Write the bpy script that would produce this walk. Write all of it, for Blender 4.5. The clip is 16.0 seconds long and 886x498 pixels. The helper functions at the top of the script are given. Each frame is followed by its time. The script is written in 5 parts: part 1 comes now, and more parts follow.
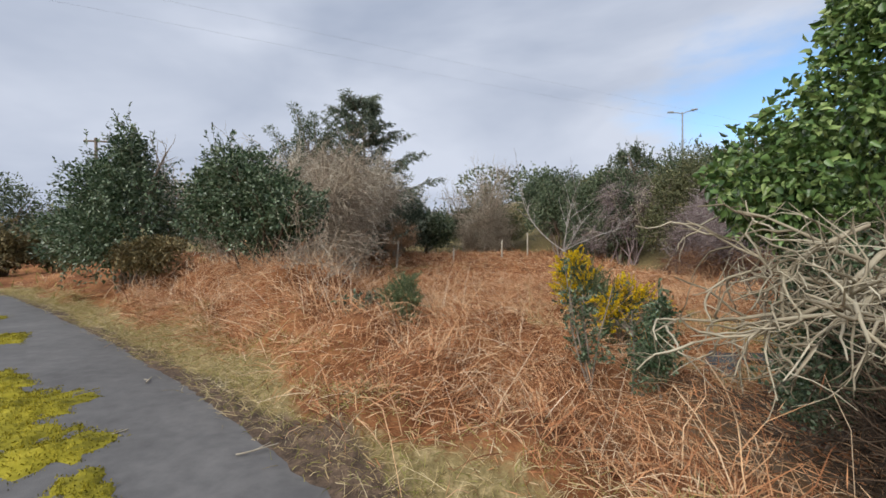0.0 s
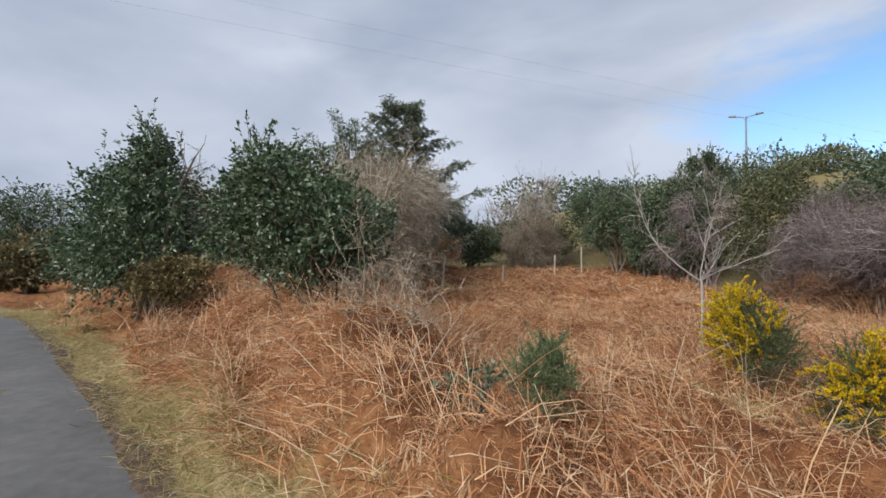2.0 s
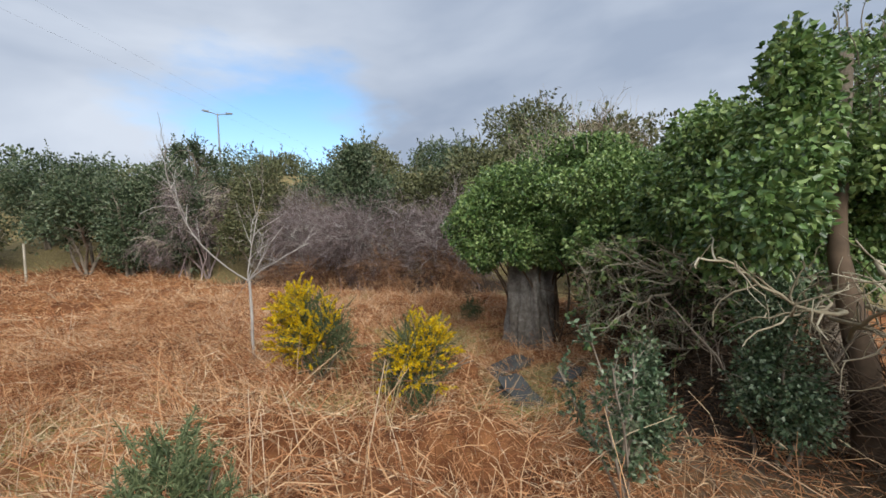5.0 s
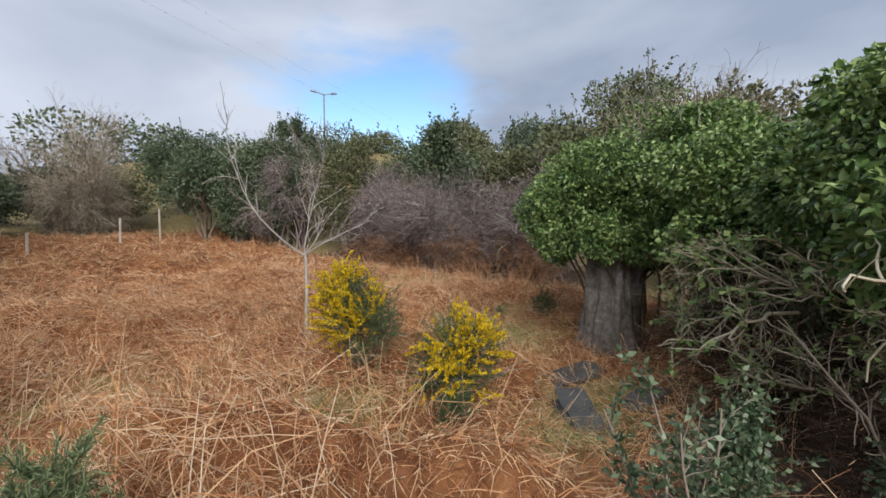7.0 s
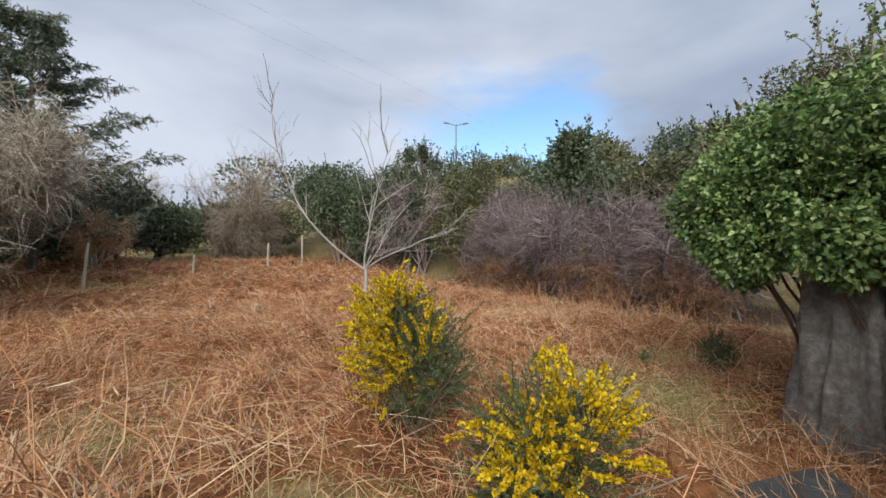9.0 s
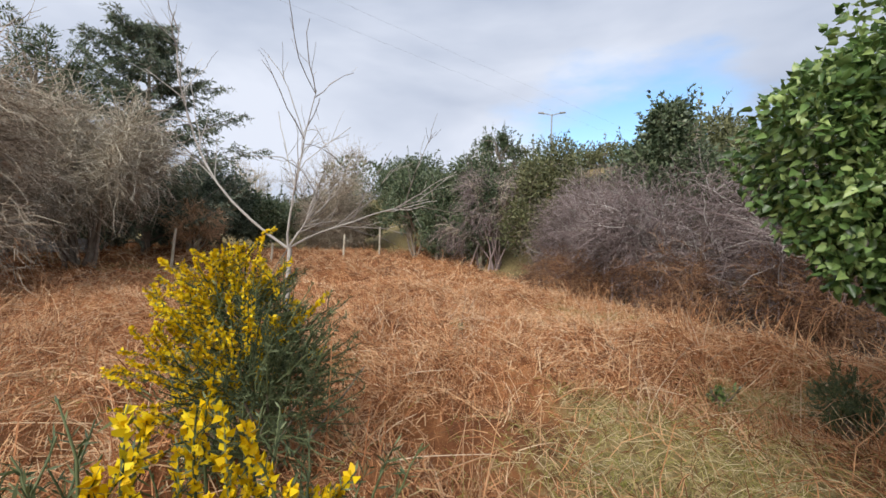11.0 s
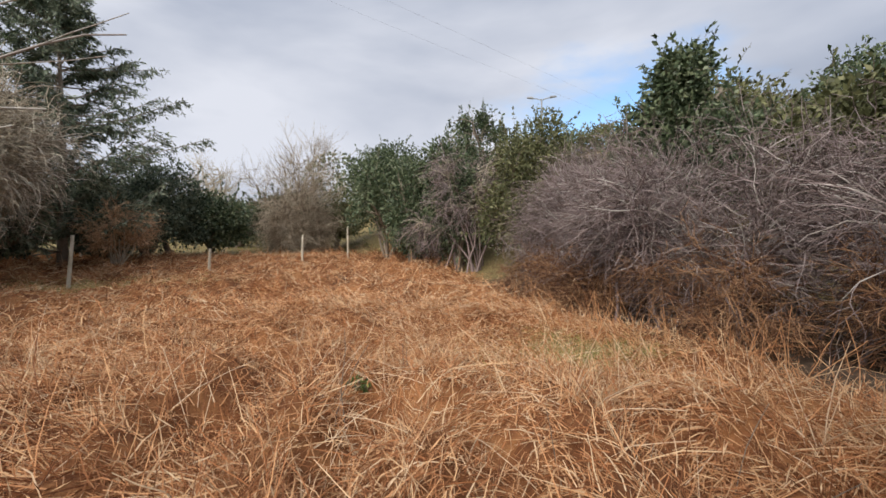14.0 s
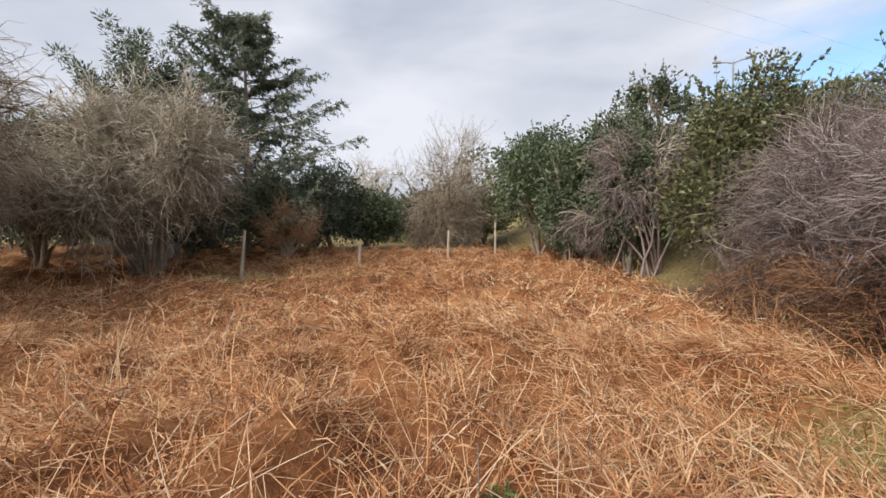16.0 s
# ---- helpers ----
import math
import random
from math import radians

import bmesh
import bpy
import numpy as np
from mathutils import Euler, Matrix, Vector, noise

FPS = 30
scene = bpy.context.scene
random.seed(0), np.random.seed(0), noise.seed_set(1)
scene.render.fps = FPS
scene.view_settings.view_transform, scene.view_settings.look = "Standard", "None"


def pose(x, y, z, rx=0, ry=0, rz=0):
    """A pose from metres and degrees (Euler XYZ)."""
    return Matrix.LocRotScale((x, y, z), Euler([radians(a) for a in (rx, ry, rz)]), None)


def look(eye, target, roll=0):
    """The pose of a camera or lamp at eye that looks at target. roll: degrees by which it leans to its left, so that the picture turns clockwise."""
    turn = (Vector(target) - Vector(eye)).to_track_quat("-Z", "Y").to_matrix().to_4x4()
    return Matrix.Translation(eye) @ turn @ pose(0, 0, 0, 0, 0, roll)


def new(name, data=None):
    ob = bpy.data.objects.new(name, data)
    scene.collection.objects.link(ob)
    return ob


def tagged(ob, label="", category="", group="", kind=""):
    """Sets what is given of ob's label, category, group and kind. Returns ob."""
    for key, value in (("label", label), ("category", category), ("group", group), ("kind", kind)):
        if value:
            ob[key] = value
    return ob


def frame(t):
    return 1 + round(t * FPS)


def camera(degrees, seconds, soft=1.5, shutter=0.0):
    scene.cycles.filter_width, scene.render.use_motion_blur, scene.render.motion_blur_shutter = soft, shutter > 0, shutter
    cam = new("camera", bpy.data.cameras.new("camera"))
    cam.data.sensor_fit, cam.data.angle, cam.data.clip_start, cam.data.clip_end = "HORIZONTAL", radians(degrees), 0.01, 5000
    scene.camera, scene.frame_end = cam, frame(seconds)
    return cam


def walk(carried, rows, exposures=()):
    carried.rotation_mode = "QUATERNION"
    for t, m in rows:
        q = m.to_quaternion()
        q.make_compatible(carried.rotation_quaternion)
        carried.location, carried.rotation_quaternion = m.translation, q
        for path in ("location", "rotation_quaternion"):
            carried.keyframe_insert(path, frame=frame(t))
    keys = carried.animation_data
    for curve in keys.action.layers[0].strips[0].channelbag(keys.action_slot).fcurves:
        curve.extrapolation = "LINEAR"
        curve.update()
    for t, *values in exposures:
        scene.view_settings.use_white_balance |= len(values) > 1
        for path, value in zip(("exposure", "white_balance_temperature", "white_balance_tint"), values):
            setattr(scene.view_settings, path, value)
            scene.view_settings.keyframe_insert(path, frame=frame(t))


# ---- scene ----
cam = camera(92.7, 16.0, soft=1.6)
PATH = [
    (0, (0.087, 0.144, 1.387), (0.065, 2.144, 1.363), -0.6),
    (0.5, (-0.35, 0.641, 1.46), (-0.507, 2.634, 1.443), -1.2),
    (1, (-0.678, 1.147, 1.526), (-0.821, 3.142, 1.514), -1.1),
    (1.5, (-0.85, 1.694, 1.566), (-0.986, 3.689, 1.576), -0.3),
    (2, (-0.995, 2.231, 1.626), (-1.157, 4.224, 1.658), -0.2),
    (2.5, (-1.113, 2.741, 1.686), (-1.2, 4.738, 1.72), -0.5),
    (3, (-1.181, 3.198, 1.72), (-0.94, 5.183, 1.769), -1.0),
    (3.5, (-1.275, 3.558, 1.757), (-0.31, 5.31, 1.777), -2.3),
    (4, (-1.361, 3.708, 1.782), (0.037, 5.138, 1.76), -2.7),
    (4.5, (-1.368, 3.734, 1.786), (0.287, 4.856, 1.725), -2.5),
    (4.7, (-1.361, 3.731, 1.785), (0.364, 4.741, 1.712), -2.5),
    (6.8, (-0.661, 3.685, 1.784), (0.863, 4.973, 1.644), 0.4),
    (7, (-0.521, 3.737, 1.786), (0.939, 5.095, 1.634), 0.3),
    (7.5, (-0.153, 3.956, 1.755), (1.224, 5.403, 1.669), 0.2),
    (8, (0.195, 4.204, 1.696), (1.337, 5.844, 1.614), -0.4),
    (8.2, (0.369, 4.328, 1.625), (1.385, 6.05, 1.59), -1.3),
    (10.3, (2.346, 5.308, 1.353), (3.255, 7.09, 1.357), 1.4),
    (10.5, (2.544, 5.353, 1.315), (3.32, 7.196, 1.314), 0.7),
    (11, (3.013, 5.52, 1.278), (3.533, 7.451, 1.252), 1.5),
    (11.5, (3.453, 5.762, 1.173), (3.931, 7.702, 1.08), 3.0),
    (12, (3.859, 6.167, 1.148), (4.448, 8.067, 0.936), 0.4),
    (12.5, (4.197, 6.71, 1.222), (5.015, 8.533, 1.123), -1.3),
    (13, (4.521, 7.237, 1.197), (5.136, 9.14, 1.243), -0.3),
    (13.5, (4.762, 7.641, 1.285), (5.336, 9.557, 1.265), 0.3),
    (14, (4.895, 8.178, 1.3), (5.423, 10.107, 1.264), -0.5),
    (14.5, (4.998, 8.654, 1.269), (5.235, 10.64, 1.229), -1.1),
    (15, (5.101, 9.167, 1.321), (5.125, 11.166, 1.346), -0.3),
    (15.5, (5.129, 9.748, 1.292), (5.142, 11.748, 1.29), -0.1),
    (16, (5.014, 10.225, 1.297), (4.857, 12.218, 1.245), -0.2),
]
walk(cam, [(t, look(eye, target, roll)) for t, eye, target, roll in PATH], exposures=[(0, -0.05, 6500, 10), (2, -0.1, 6400, 9), (4.5, 0.05, 6500, 7), (7, 0.0, 6450, 9), (7.5, 0.2, 6450, 9), (8, 0.0, 6450, 9), (11, 0.22, 6650, 10), (11.5, 0.34, 6700, 10), (12, 0.37, 6700, 10), (13, 0.22, 6900, 10), (14, 0.1, 6900, 11), (15.5, 0.06, 6950, 11), (16, 0.25, 7000, 11)])

# ---- world and light ----
SUN_EL, SUN_AZ = radians(37), radians(220)
world = bpy.data.worlds.new("sky")
scene.world = world
world.use_nodes = True
W = world.node_tree
W.nodes.clear()


def wnode(kind, **kw):
    n = W.nodes.new(kind)
    for k, v in kw.items():
        n.inputs[k].default_value = v
    return n


sky = W.nodes.new("ShaderNodeTexSky")
sky.sky_type = "NISHITA"
sky.sun_disc = False
sky.sun_elevation, sky.sun_rotation = SUN_EL, SUN_AZ
skybg = wnode("ShaderNodeBackground", Strength=0.15)
deep = wnode("ShaderNodeHueSaturation", Saturation=1.2, Value=1.45)
W.links.new(sky.outputs[0], deep.inputs["Color"])
W.links.new(deep.outputs[0], skybg.inputs[0])
tc = W.nodes.new("ShaderNodeTexCoord")
mp = W.nodes.new("ShaderNodeMapping")
mp.inputs["Scale"].default_value = (1.0, 1.0, 2.7)
W.links.new(tc.outputs["Generated"], mp.inputs[0])
n1 = wnode("ShaderNodeTexNoise", Scale=1.7, Detail=5.0, Roughness=0.48, Distortion=0.25)
W.links.new(mp.outputs[0], n1.inputs[0])
ramp = W.nodes.new("ShaderNodeValToRGB")
ramp.color_ramp.elements[0].position, ramp.color_ramp.elements[0].color = 0.33, (0.36, 0.425, 0.56, 1)
ramp.color_ramp.elements[1].position, ramp.color_ramp.elements[1].color = 0.67, (0.68, 0.735, 0.855, 1)
W.links.new(n1.outputs[0], ramp.inputs[0])
cloudbg = wnode("ShaderNodeBackground", Strength=1.0)
W.links.new(ramp.outputs[0], cloudbg.inputs[0])
# one break in the cloud, to the north-east and low
BREAK = Vector((0.62, 0.745, 0.255)).normalized()
dist = W.nodes.new("ShaderNodeVectorMath")
dist.operation = "SUBTRACT"
dist.inputs[1].default_value = BREAK
W.links.new(tc.outputs["Generated"], dist.inputs[0])
stretch = W.nodes.new("ShaderNodeVectorMath")
stretch.operation = "MULTIPLY"
stretch.inputs[1].default_value = (1.0, 1.0, 1.7)
W.links.new(dist.outputs[0], stretch.inputs[0])
length = W.nodes.new("ShaderNodeVectorMath")
length.operation = "LENGTH"
W.links.new(stretch.outputs[0], length.inputs[0])
n2 = wnode("ShaderNodeTexNoise", Scale=4.0, Detail=5.0, Roughness=0.55)
W.links.new(mp.outputs[0], n2.inputs[0])
wob = W.nodes.new("ShaderNodeMath")
wob.operation = "MULTIPLY_ADD"
wob.inputs[1].default_value, wob.inputs[2].default_value = 0.42, -0.21
W.links.new(n2.outputs[0], wob.inputs[0])
addd = W.nodes.new("ShaderNodeMath")
addd.operation = "ADD"
W.links.new(length.outputs["Value"], addd.inputs[0])
W.links.new(wob.outputs[0], addd.inputs[1])
mask = W.nodes.new("ShaderNodeMapRange")
mask.interpolation_type = "SMOOTHSTEP"
mask.inputs["From Min"].default_value, mask.inputs["From Max"].default_value = 0.07, 0.29
W.links.new(addd.outputs[0], mask.inputs[0])
mixw = W.nodes.new("ShaderNodeMixShader")
W.links.new(mask.outputs[0], mixw.inputs[0])
W.links.new(skybg.outputs[0], mixw.inputs[1])
W.links.new(cloudbg.outputs[0], mixw.inputs[2])
wout = W.nodes.new("ShaderNodeOutputWorld")
W.links.new(mixw.outputs[0], wout.inputs[0])

sun = new("sun", bpy.data.lights.new("sun", "SUN"))
sun.data.energy, sun.data.angle, sun.data.color = 3.6, radians(48), (1.0, 0.965, 0.92)
sun.matrix_world = look((0, 0, 30), (0 - 30 * math.sin(SUN_AZ) * math.cos(SUN_EL), 0 - 30 * math.cos(SUN_AZ) * math.cos(SUN_EL), 30 - 30 * math.sin(SUN_EL)))


# ---- materials ----
def material(name, stops, rough=0.8, scale=6.0, bump=0.0, bscale=40.0, island=0.0, spec=0.3, dist_amt=0.004, metal=0.0, translucent=0.0):
    """Colour ramp over noise at two scales, shifted piece by piece, with fine relief."""
    m = bpy.data.materials.new(name)
    m.use_nodes = True
    T = m.node_tree
    b = T.nodes["Principled BSDF"]
    b.inputs["Roughness"].default_value = rough
    b.inputs["Metallic"].default_value = metal
    b.inputs["Specular IOR Level"].default_value = spec
    co = T.nodes.new("ShaderNodeTexCoord")
    a = T.nodes.new("ShaderNodeTexNoise")
    a.inputs["Scale"].default_value, a.inputs["Detail"].default_value, a.inputs["Roughness"].default_value = scale, 7, 0.65
    T.links.new(co.outputs["Object"], a.inputs[0])
    big = T.nodes.new("ShaderNodeTexNoise")
    big.inputs["Scale"].default_value, big.inputs["Detail"].default_value = scale * 0.13, 3
    T.links.new(co.outputs["Object"], big.inputs[0])
    mixn = T.nodes.new("ShaderNodeMath")
    mixn.operation = "MULTIPLY_ADD"
    mixn.inputs[1].default_value = 0.5
    T.links.new(big.outputs[0], mixn.inputs[0])
    half = T.nodes.new("ShaderNodeMath")
    half.operation = "MULTIPLY"
    half.inputs[1].default_value = 0.5
    T.links.new(a.outputs[0], half.inputs[0])
    T.links.new(half.outputs[0], mixn.inputs[2])
    fac = mixn.outputs[0]
    if island:
        g = T.nodes.new("ShaderNodeNewGeometry")
        isl = T.nodes.new("ShaderNodeMath")
        isl.operation = "MULTIPLY_ADD"
        isl.inputs[1].default_value = island
        T.links.new(g.outputs["Random Per Island"], isl.inputs[0])
        sub = T.nodes.new("ShaderNodeMath")
        sub.operation = "SUBTRACT"
        sub.inputs[1].default_value = island * 0.5
        T.links.new(fac, sub.inputs[0])
        T.links.new(sub.outputs[0], isl.inputs[2])
        fac = isl.outputs[0]
    r = T.nodes.new("ShaderNodeValToRGB")
    els = r.color_ramp.elements
    while len(els) < len(stops):
        els.new(0.5)
    for e, (p, c) in zip(els, stops):
        e.position, e.color = p, (*c, 1)
    T.links.new(fac, r.inputs[0])
    T.links.new(r.outputs[0], b.inputs["Base Color"])
    if bump:
        f = T.nodes.new("ShaderNodeTexNoise")
        f.inputs["Scale"].default_value, f.inputs["Detail"].default_value = bscale, 6
        T.links.new(co.outputs["Object"], f.inputs[0])
        bm = T.nodes.new("ShaderNodeBump")
        bm.inputs["Strength"].default_value, bm.inputs["Distance"].default_value = bump, dist_amt
        T.links.new(f.outputs[0], bm.inputs["Height"])
        T.links.new(bm.outputs[0], b.inputs["Normal"])
    if translucent:
        tr = T.nodes.new("ShaderNodeBsdfTranslucent")
        T.links.new(r.outputs[0], tr.inputs[0])
        mx = T.nodes.new("ShaderNodeMixShader")
        mx.inputs[0].default_value = translucent
        out = T.nodes["Material Output"]
        T.links.new(b.outputs[0], mx.inputs[1])
        T.links.new(tr.outputs[0], mx.inputs[2])
        T.links.new(mx.outputs[0], out.inputs[0])
    return m


M_SOIL = material("bracken_litter", [(0.3, (0.055, 0.022, 0.010)), (0.45, (0.18, 0.07, 0.027)), (0.58, (0.32, 0.145, 0.058)), (0.72, (0.44, 0.25, 0.12))], 0.95, 5, 0.8, 45, dist_amt=0.02)
M_BRACKEN = material("dead_bracken", [(0.2, (0.17, 0.068, 0.03)), (0.38, (0.46, 0.205, 0.092)), (0.53, (0.63, 0.335, 0.165)), (0.68, (0.71, 0.46, 0.255)), (0.88, (0.80, 0.65, 0.45))], 0.85, 1.5, island=0.65, translucent=0.2)
M_STRAW = material("dry_grass", [(0.25, (0.35, 0.26, 0.12)), (0.5, (0.58, 0.45, 0.23)), (0.75, (0.70, 0.60, 0.38))], 0.85, 2, island=0.5, translucent=0.2)
M_GRASS = material("verge_grass", [(0.25, (0.14, 0.15, 0.035)), (0.5, (0.30, 0.29, 0.07)), (0.75, (0.52, 0.45, 0.19))], 0.8, 2, island=0.5, translucent=0.25)
M_MOSS = material("moss", [(0.3, (0.10, 0.09, 0.01)), (0.5, (0.29, 0.25, 0.016)), (0.7, (0.46, 0.38, 0.04))], 0.95, 14, 0.6, 90, island=0.3)
M_ROAD = material("old_tarmac", [(0.3, (0.085, 0.081, 0.078)), (0.5, (0.13, 0.125, 0.12)), (0.7, (0.19, 0.182, 0.172))], 0.75, 7, 0.5, 170, spec=0.4)
M_BARK = material("grey_bark", [(0.3, (0.13, 0.10, 0.075)), (0.5, (0.25, 0.205, 0.16)), (0.7, (0.36, 0.32, 0.26))], 0.9, 9, 0.8, 35, dist_amt=0.01)
M_PALEBARK = material("lichened_bark", [(0.3, (0.28, 0.23, 0.16)), (0.5, (0.45, 0.39, 0.30)), (0.7, (0.58, 0.54, 0.42))], 0.9, 5, 0.4, 50, island=0.25)
M_THORN = material("blackthorn_twigs", [(0.3, (0.10, 0.072, 0.066)), (0.5, (0.215, 0.162, 0.155)), (0.7, (0.38, 0.315, 0.305))], 0.85, 2, island=0.6)
M_TAN = material("hawthorn_twigs", [(0.3, (0.19, 0.145, 0.10)), (0.5, (0.38, 0.305, 0.225)), (0.7, (0.58, 0.51, 0.40))], 0.85, 2, island=0.65)
# dead wood brown, darkened to carry the shade found under foliage
M_SHADED_WOOD = material("shaded_dead_wood", [(0.3, (0.035, 0.024, 0.016)), (0.5, (0.085, 0.058, 0.038)), (0.7, (0.19, 0.13, 0.085))], 0.9, 3, island=0.5)
M_STUB = material("barkless_grey_wood", [(0.32, (0.07, 0.056, 0.044)), (0.5, (0.20, 0.18, 0.155)), (0.66, (0.40, 0.38, 0.35))], 0.9, 13, 1.0, 34, dist_amt=0.02)
M_LICHEN = material("lichened_thorn", [(0.3, (0.17, 0.14, 0.12)), (0.5, (0.36, 0.32, 0.29)), (0.7, (0.55, 0.52, 0.48))], 0.9, 4, island=0.6)
M_BOUGH = material("mossy_pale_bough", [(0.3, (0.15, 0.125, 0.08)), (0.5, (0.34, 0.29, 0.20)), (0.7, (0.52, 0.47, 0.35))], 0.9, 5, 0.4, 50, island=0.4)
M_HAW = material("grey_hawthorn_twigs", [(0.3, (0.25, 0.205, 0.15)), (0.5, (0.47, 0.41, 0.32)), (0.7, (0.66, 0.61, 0.50))], 0.85, 2, island=0.65)
M_RUSTBRUSH = material("rusty_dead_brush", [(0.3, (0.10, 0.05, 0.03)), (0.5, (0.24, 0.12, 0.065)), (0.7, (0.42, 0.25, 0.14))], 0.9, 2, island=0.6)
M_RUSTTWIG = material("rusty_twigs", [(0.3, (0.40, 0.23, 0.13)), (0.5, (0.60, 0.38, 0.22)), (0.7, (0.70, 0.50, 0.33))], 0.85, 2, island=0.4)


def leafmat(name, dark, mid, light, rough=0.45):
    return material(name, [(0.25, dark), (0.5, mid), (0.78, light)], rough, 1.6, island=0.6, spec=0.45, translucent=0.12)


M_HOLLY = leafmat("holly_leaf", (0.035, 0.066, 0.03), (0.10, 0.155, 0.076), (0.26, 0.31, 0.195), 0.34)
M_IVY = leafmat("ivy_leaf", (0.045, 0.09, 0.025), (0.14, 0.235, 0.066), (0.33, 0.42, 0.15), 0.30)
M_GORSE = leafmat("gorse_spines", (0.045, 0.065, 0.026), (0.10, 0.13, 0.055), (0.19, 0.22, 0.10), 0.6)
M_FLOWER = material("gorse_flower", [(0.25, (0.70, 0.42, 0.004)), (0.5, (0.86, 0.60, 0.006)), (0.8, (0.92, 0.74, 0.03))], 0.6, 3, island=0.5, translucent=0.25)
M_SPRUCE = leafmat("spruce_needles", (0.05, 0.075, 0.048), (0.13, 0.17, 0.11), (0.25, 0.285, 0.195), 0.5)
M_EVER = leafmat("evergreen_leaf", (0.04, 0.065, 0.031), (0.10, 0.14, 0.072), (0.22, 0.255, 0.145), 0.45)
M_OLIVE = leafmat("olive_leaf", (0.06, 0.066, 0.026), (0.13, 0.14, 0.06), (0.25, 0.25, 0.12), 0.6)
M_BRAMBLE = leafmat("bramble_leaf", (0.09, 0.075, 0.03), (0.20, 0.165, 0.07), (0.34, 0.27, 0.13), 0.7)
M_SEEDLING = leafmat("young_gorse", (0.07, 0.10, 0.04), (0.15, 0.19, 0.085), (0.26, 0.30, 0.15), 0.6)
M_STONE = material("slate_stone", [(0.3, (0.04, 0.042, 0.044)), (0.5, (0.085, 0.087, 0.085)), (0.7, (0.15, 0.15, 0.125))], 0.85, 6, 0.7, 40, dist_amt=0.008)
M_POST = material("weathered_wood", [(0.3, (0.34, 0.29, 0.22)), (0.5, (0.50, 0.45, 0.36)), (0.7, (0.62, 0.58, 0.5))], 0.9, 12, 0.5, 60)
M_STEEL = material("galvanised_steel", [(0.3, (0.22, 0.23, 0.24)), (0.7, (0.36, 0.37, 0.38))], 0.5, 8, metal=0.6)
M_WHITE = material("white_render", [(0.3, (0.66, 0.66, 0.64)), (0.7, (0.82, 0.82, 0.8))], 0.9, 3, 0.3, 80)
M_CABLE = material("grey_cable", [(0.3, (0.2, 0.2, 0.22)), (0.7, (0.3, 0.3, 0.32))], 0.7, 3)
M_SLATE = material("roof_slate", [(0.3, (0.07, 0.075, 0.085)), (0.7, (0.14, 0.145, 0.16))], 0.7, 6, 0.4, 40)


# ---- geometry helpers ----
def mesh_np(name, verts, quads, mat, smooth=False):
    """A mesh from numpy arrays; quads may hold 3 or 4 columns."""
    me = bpy.data.meshes.new(name)
    verts = np.asarray(verts, np.float32).reshape(-1, 3)
    quads = np.asarray(quads, np.int32)
    n, k = quads.shape
    me.vertices.add(len(verts))
    me.vertices.foreach_set("co", verts.ravel())
    me.loops.add(n * k)
    me.loops.foreach_set("vertex_index", quads.ravel())
    me.polygons.add(n)
    me.polygons.foreach_set("loop_start", np.arange(0, n * k, k, dtype=np.int32))
    if smooth:
        me.polygons.foreach_set("use_smooth", np.ones(n, bool))
    me.update(calc_edges=True)
    me.materials.append(mat)
    return me


def join_np(pieces):
    """Several (verts, quads) as one."""
    vs, qs, o = [], [], 0
    for v, q in pieces:
        v = np.asarray(v).reshape(-1, 3)
        vs.append(v)
        qs.append(np.asarray(q) + o)
        o += len(v)
    return np.concatenate(vs), np.concatenate(qs)


def part(name, geo, mat, parent, label="", smooth=False):
    """One mesh object under a thing; places are measured from the thing's base."""
    off = np.array(parent.location) if parent.parent is None else np.array(parent.parent.location)
    v = np.asarray(geo[0]).reshape(-1, 3) - off
    ob = new(name, mesh_np(name, v, geo[1], mat, smooth))
    ob.parent = parent
    return tagged(ob, label) if label else ob


def stuff_part(name, geo, mat, parent, label=""):
    return tagged(part(name, geo, mat, parent, label), kind="stuff")


def each(name, P, r0, r1, sides, mat, parent, label=""):
    """Every shoot of P as a part of its own."""
    for i in range(len(P)):
        part(name, tubes(P[i:i + 1], r0, r1, sides), mat, parent, label, True)


def thing(name, base, label, category, group="", kind=""):
    ob = new(name)
    ob.location = base
    ob.empty_display_size = 0.2
    return tagged(ob, label, category, group, kind)


def unit(v):
    return v / np.maximum(np.linalg.norm(v, axis=-1, keepdims=True), 1e-9)


def grow(rng, p0, d0, length, k=5, wander=0.25, pull=(0, 0, 0)):
    """Wandering shoots: N start points and ways, as an (N, k, 3) array."""
    p, d = np.array(p0, float), unit(np.array(d0, float))
    n = len(p)
    step = (np.broadcast_to(length, (n,)) / (k - 1))[:, None]
    out = [p]
    for _ in range(k - 1):
        d = unit(d + rng.normal(0, wander, (n, 3)) + np.array(pull) / (k - 1))
        p = p + d * step
        out.append(p)
    return np.stack(out, 1)


def shoots(rng, parent, count, lo=0.3, hi=1.0, spread=0.9, up=0.0):
    """Start points and ways of side shoots on parent shoots."""
    n, k, _ = parent.shape
    i = rng.integers(0, n, count)
    f = rng.uniform(lo, hi, count) * (k - 1)
    j = np.minimum(f.astype(int), k - 2)
    w = (f - j)[:, None]
    a, b = parent[i, j], parent[i, j + 1]
    d = unit(unit(b - a) + rng.normal(0, spread, (count, 3)) + np.array((0, 0, up)))
    return a * (1 - w) + b * w, d


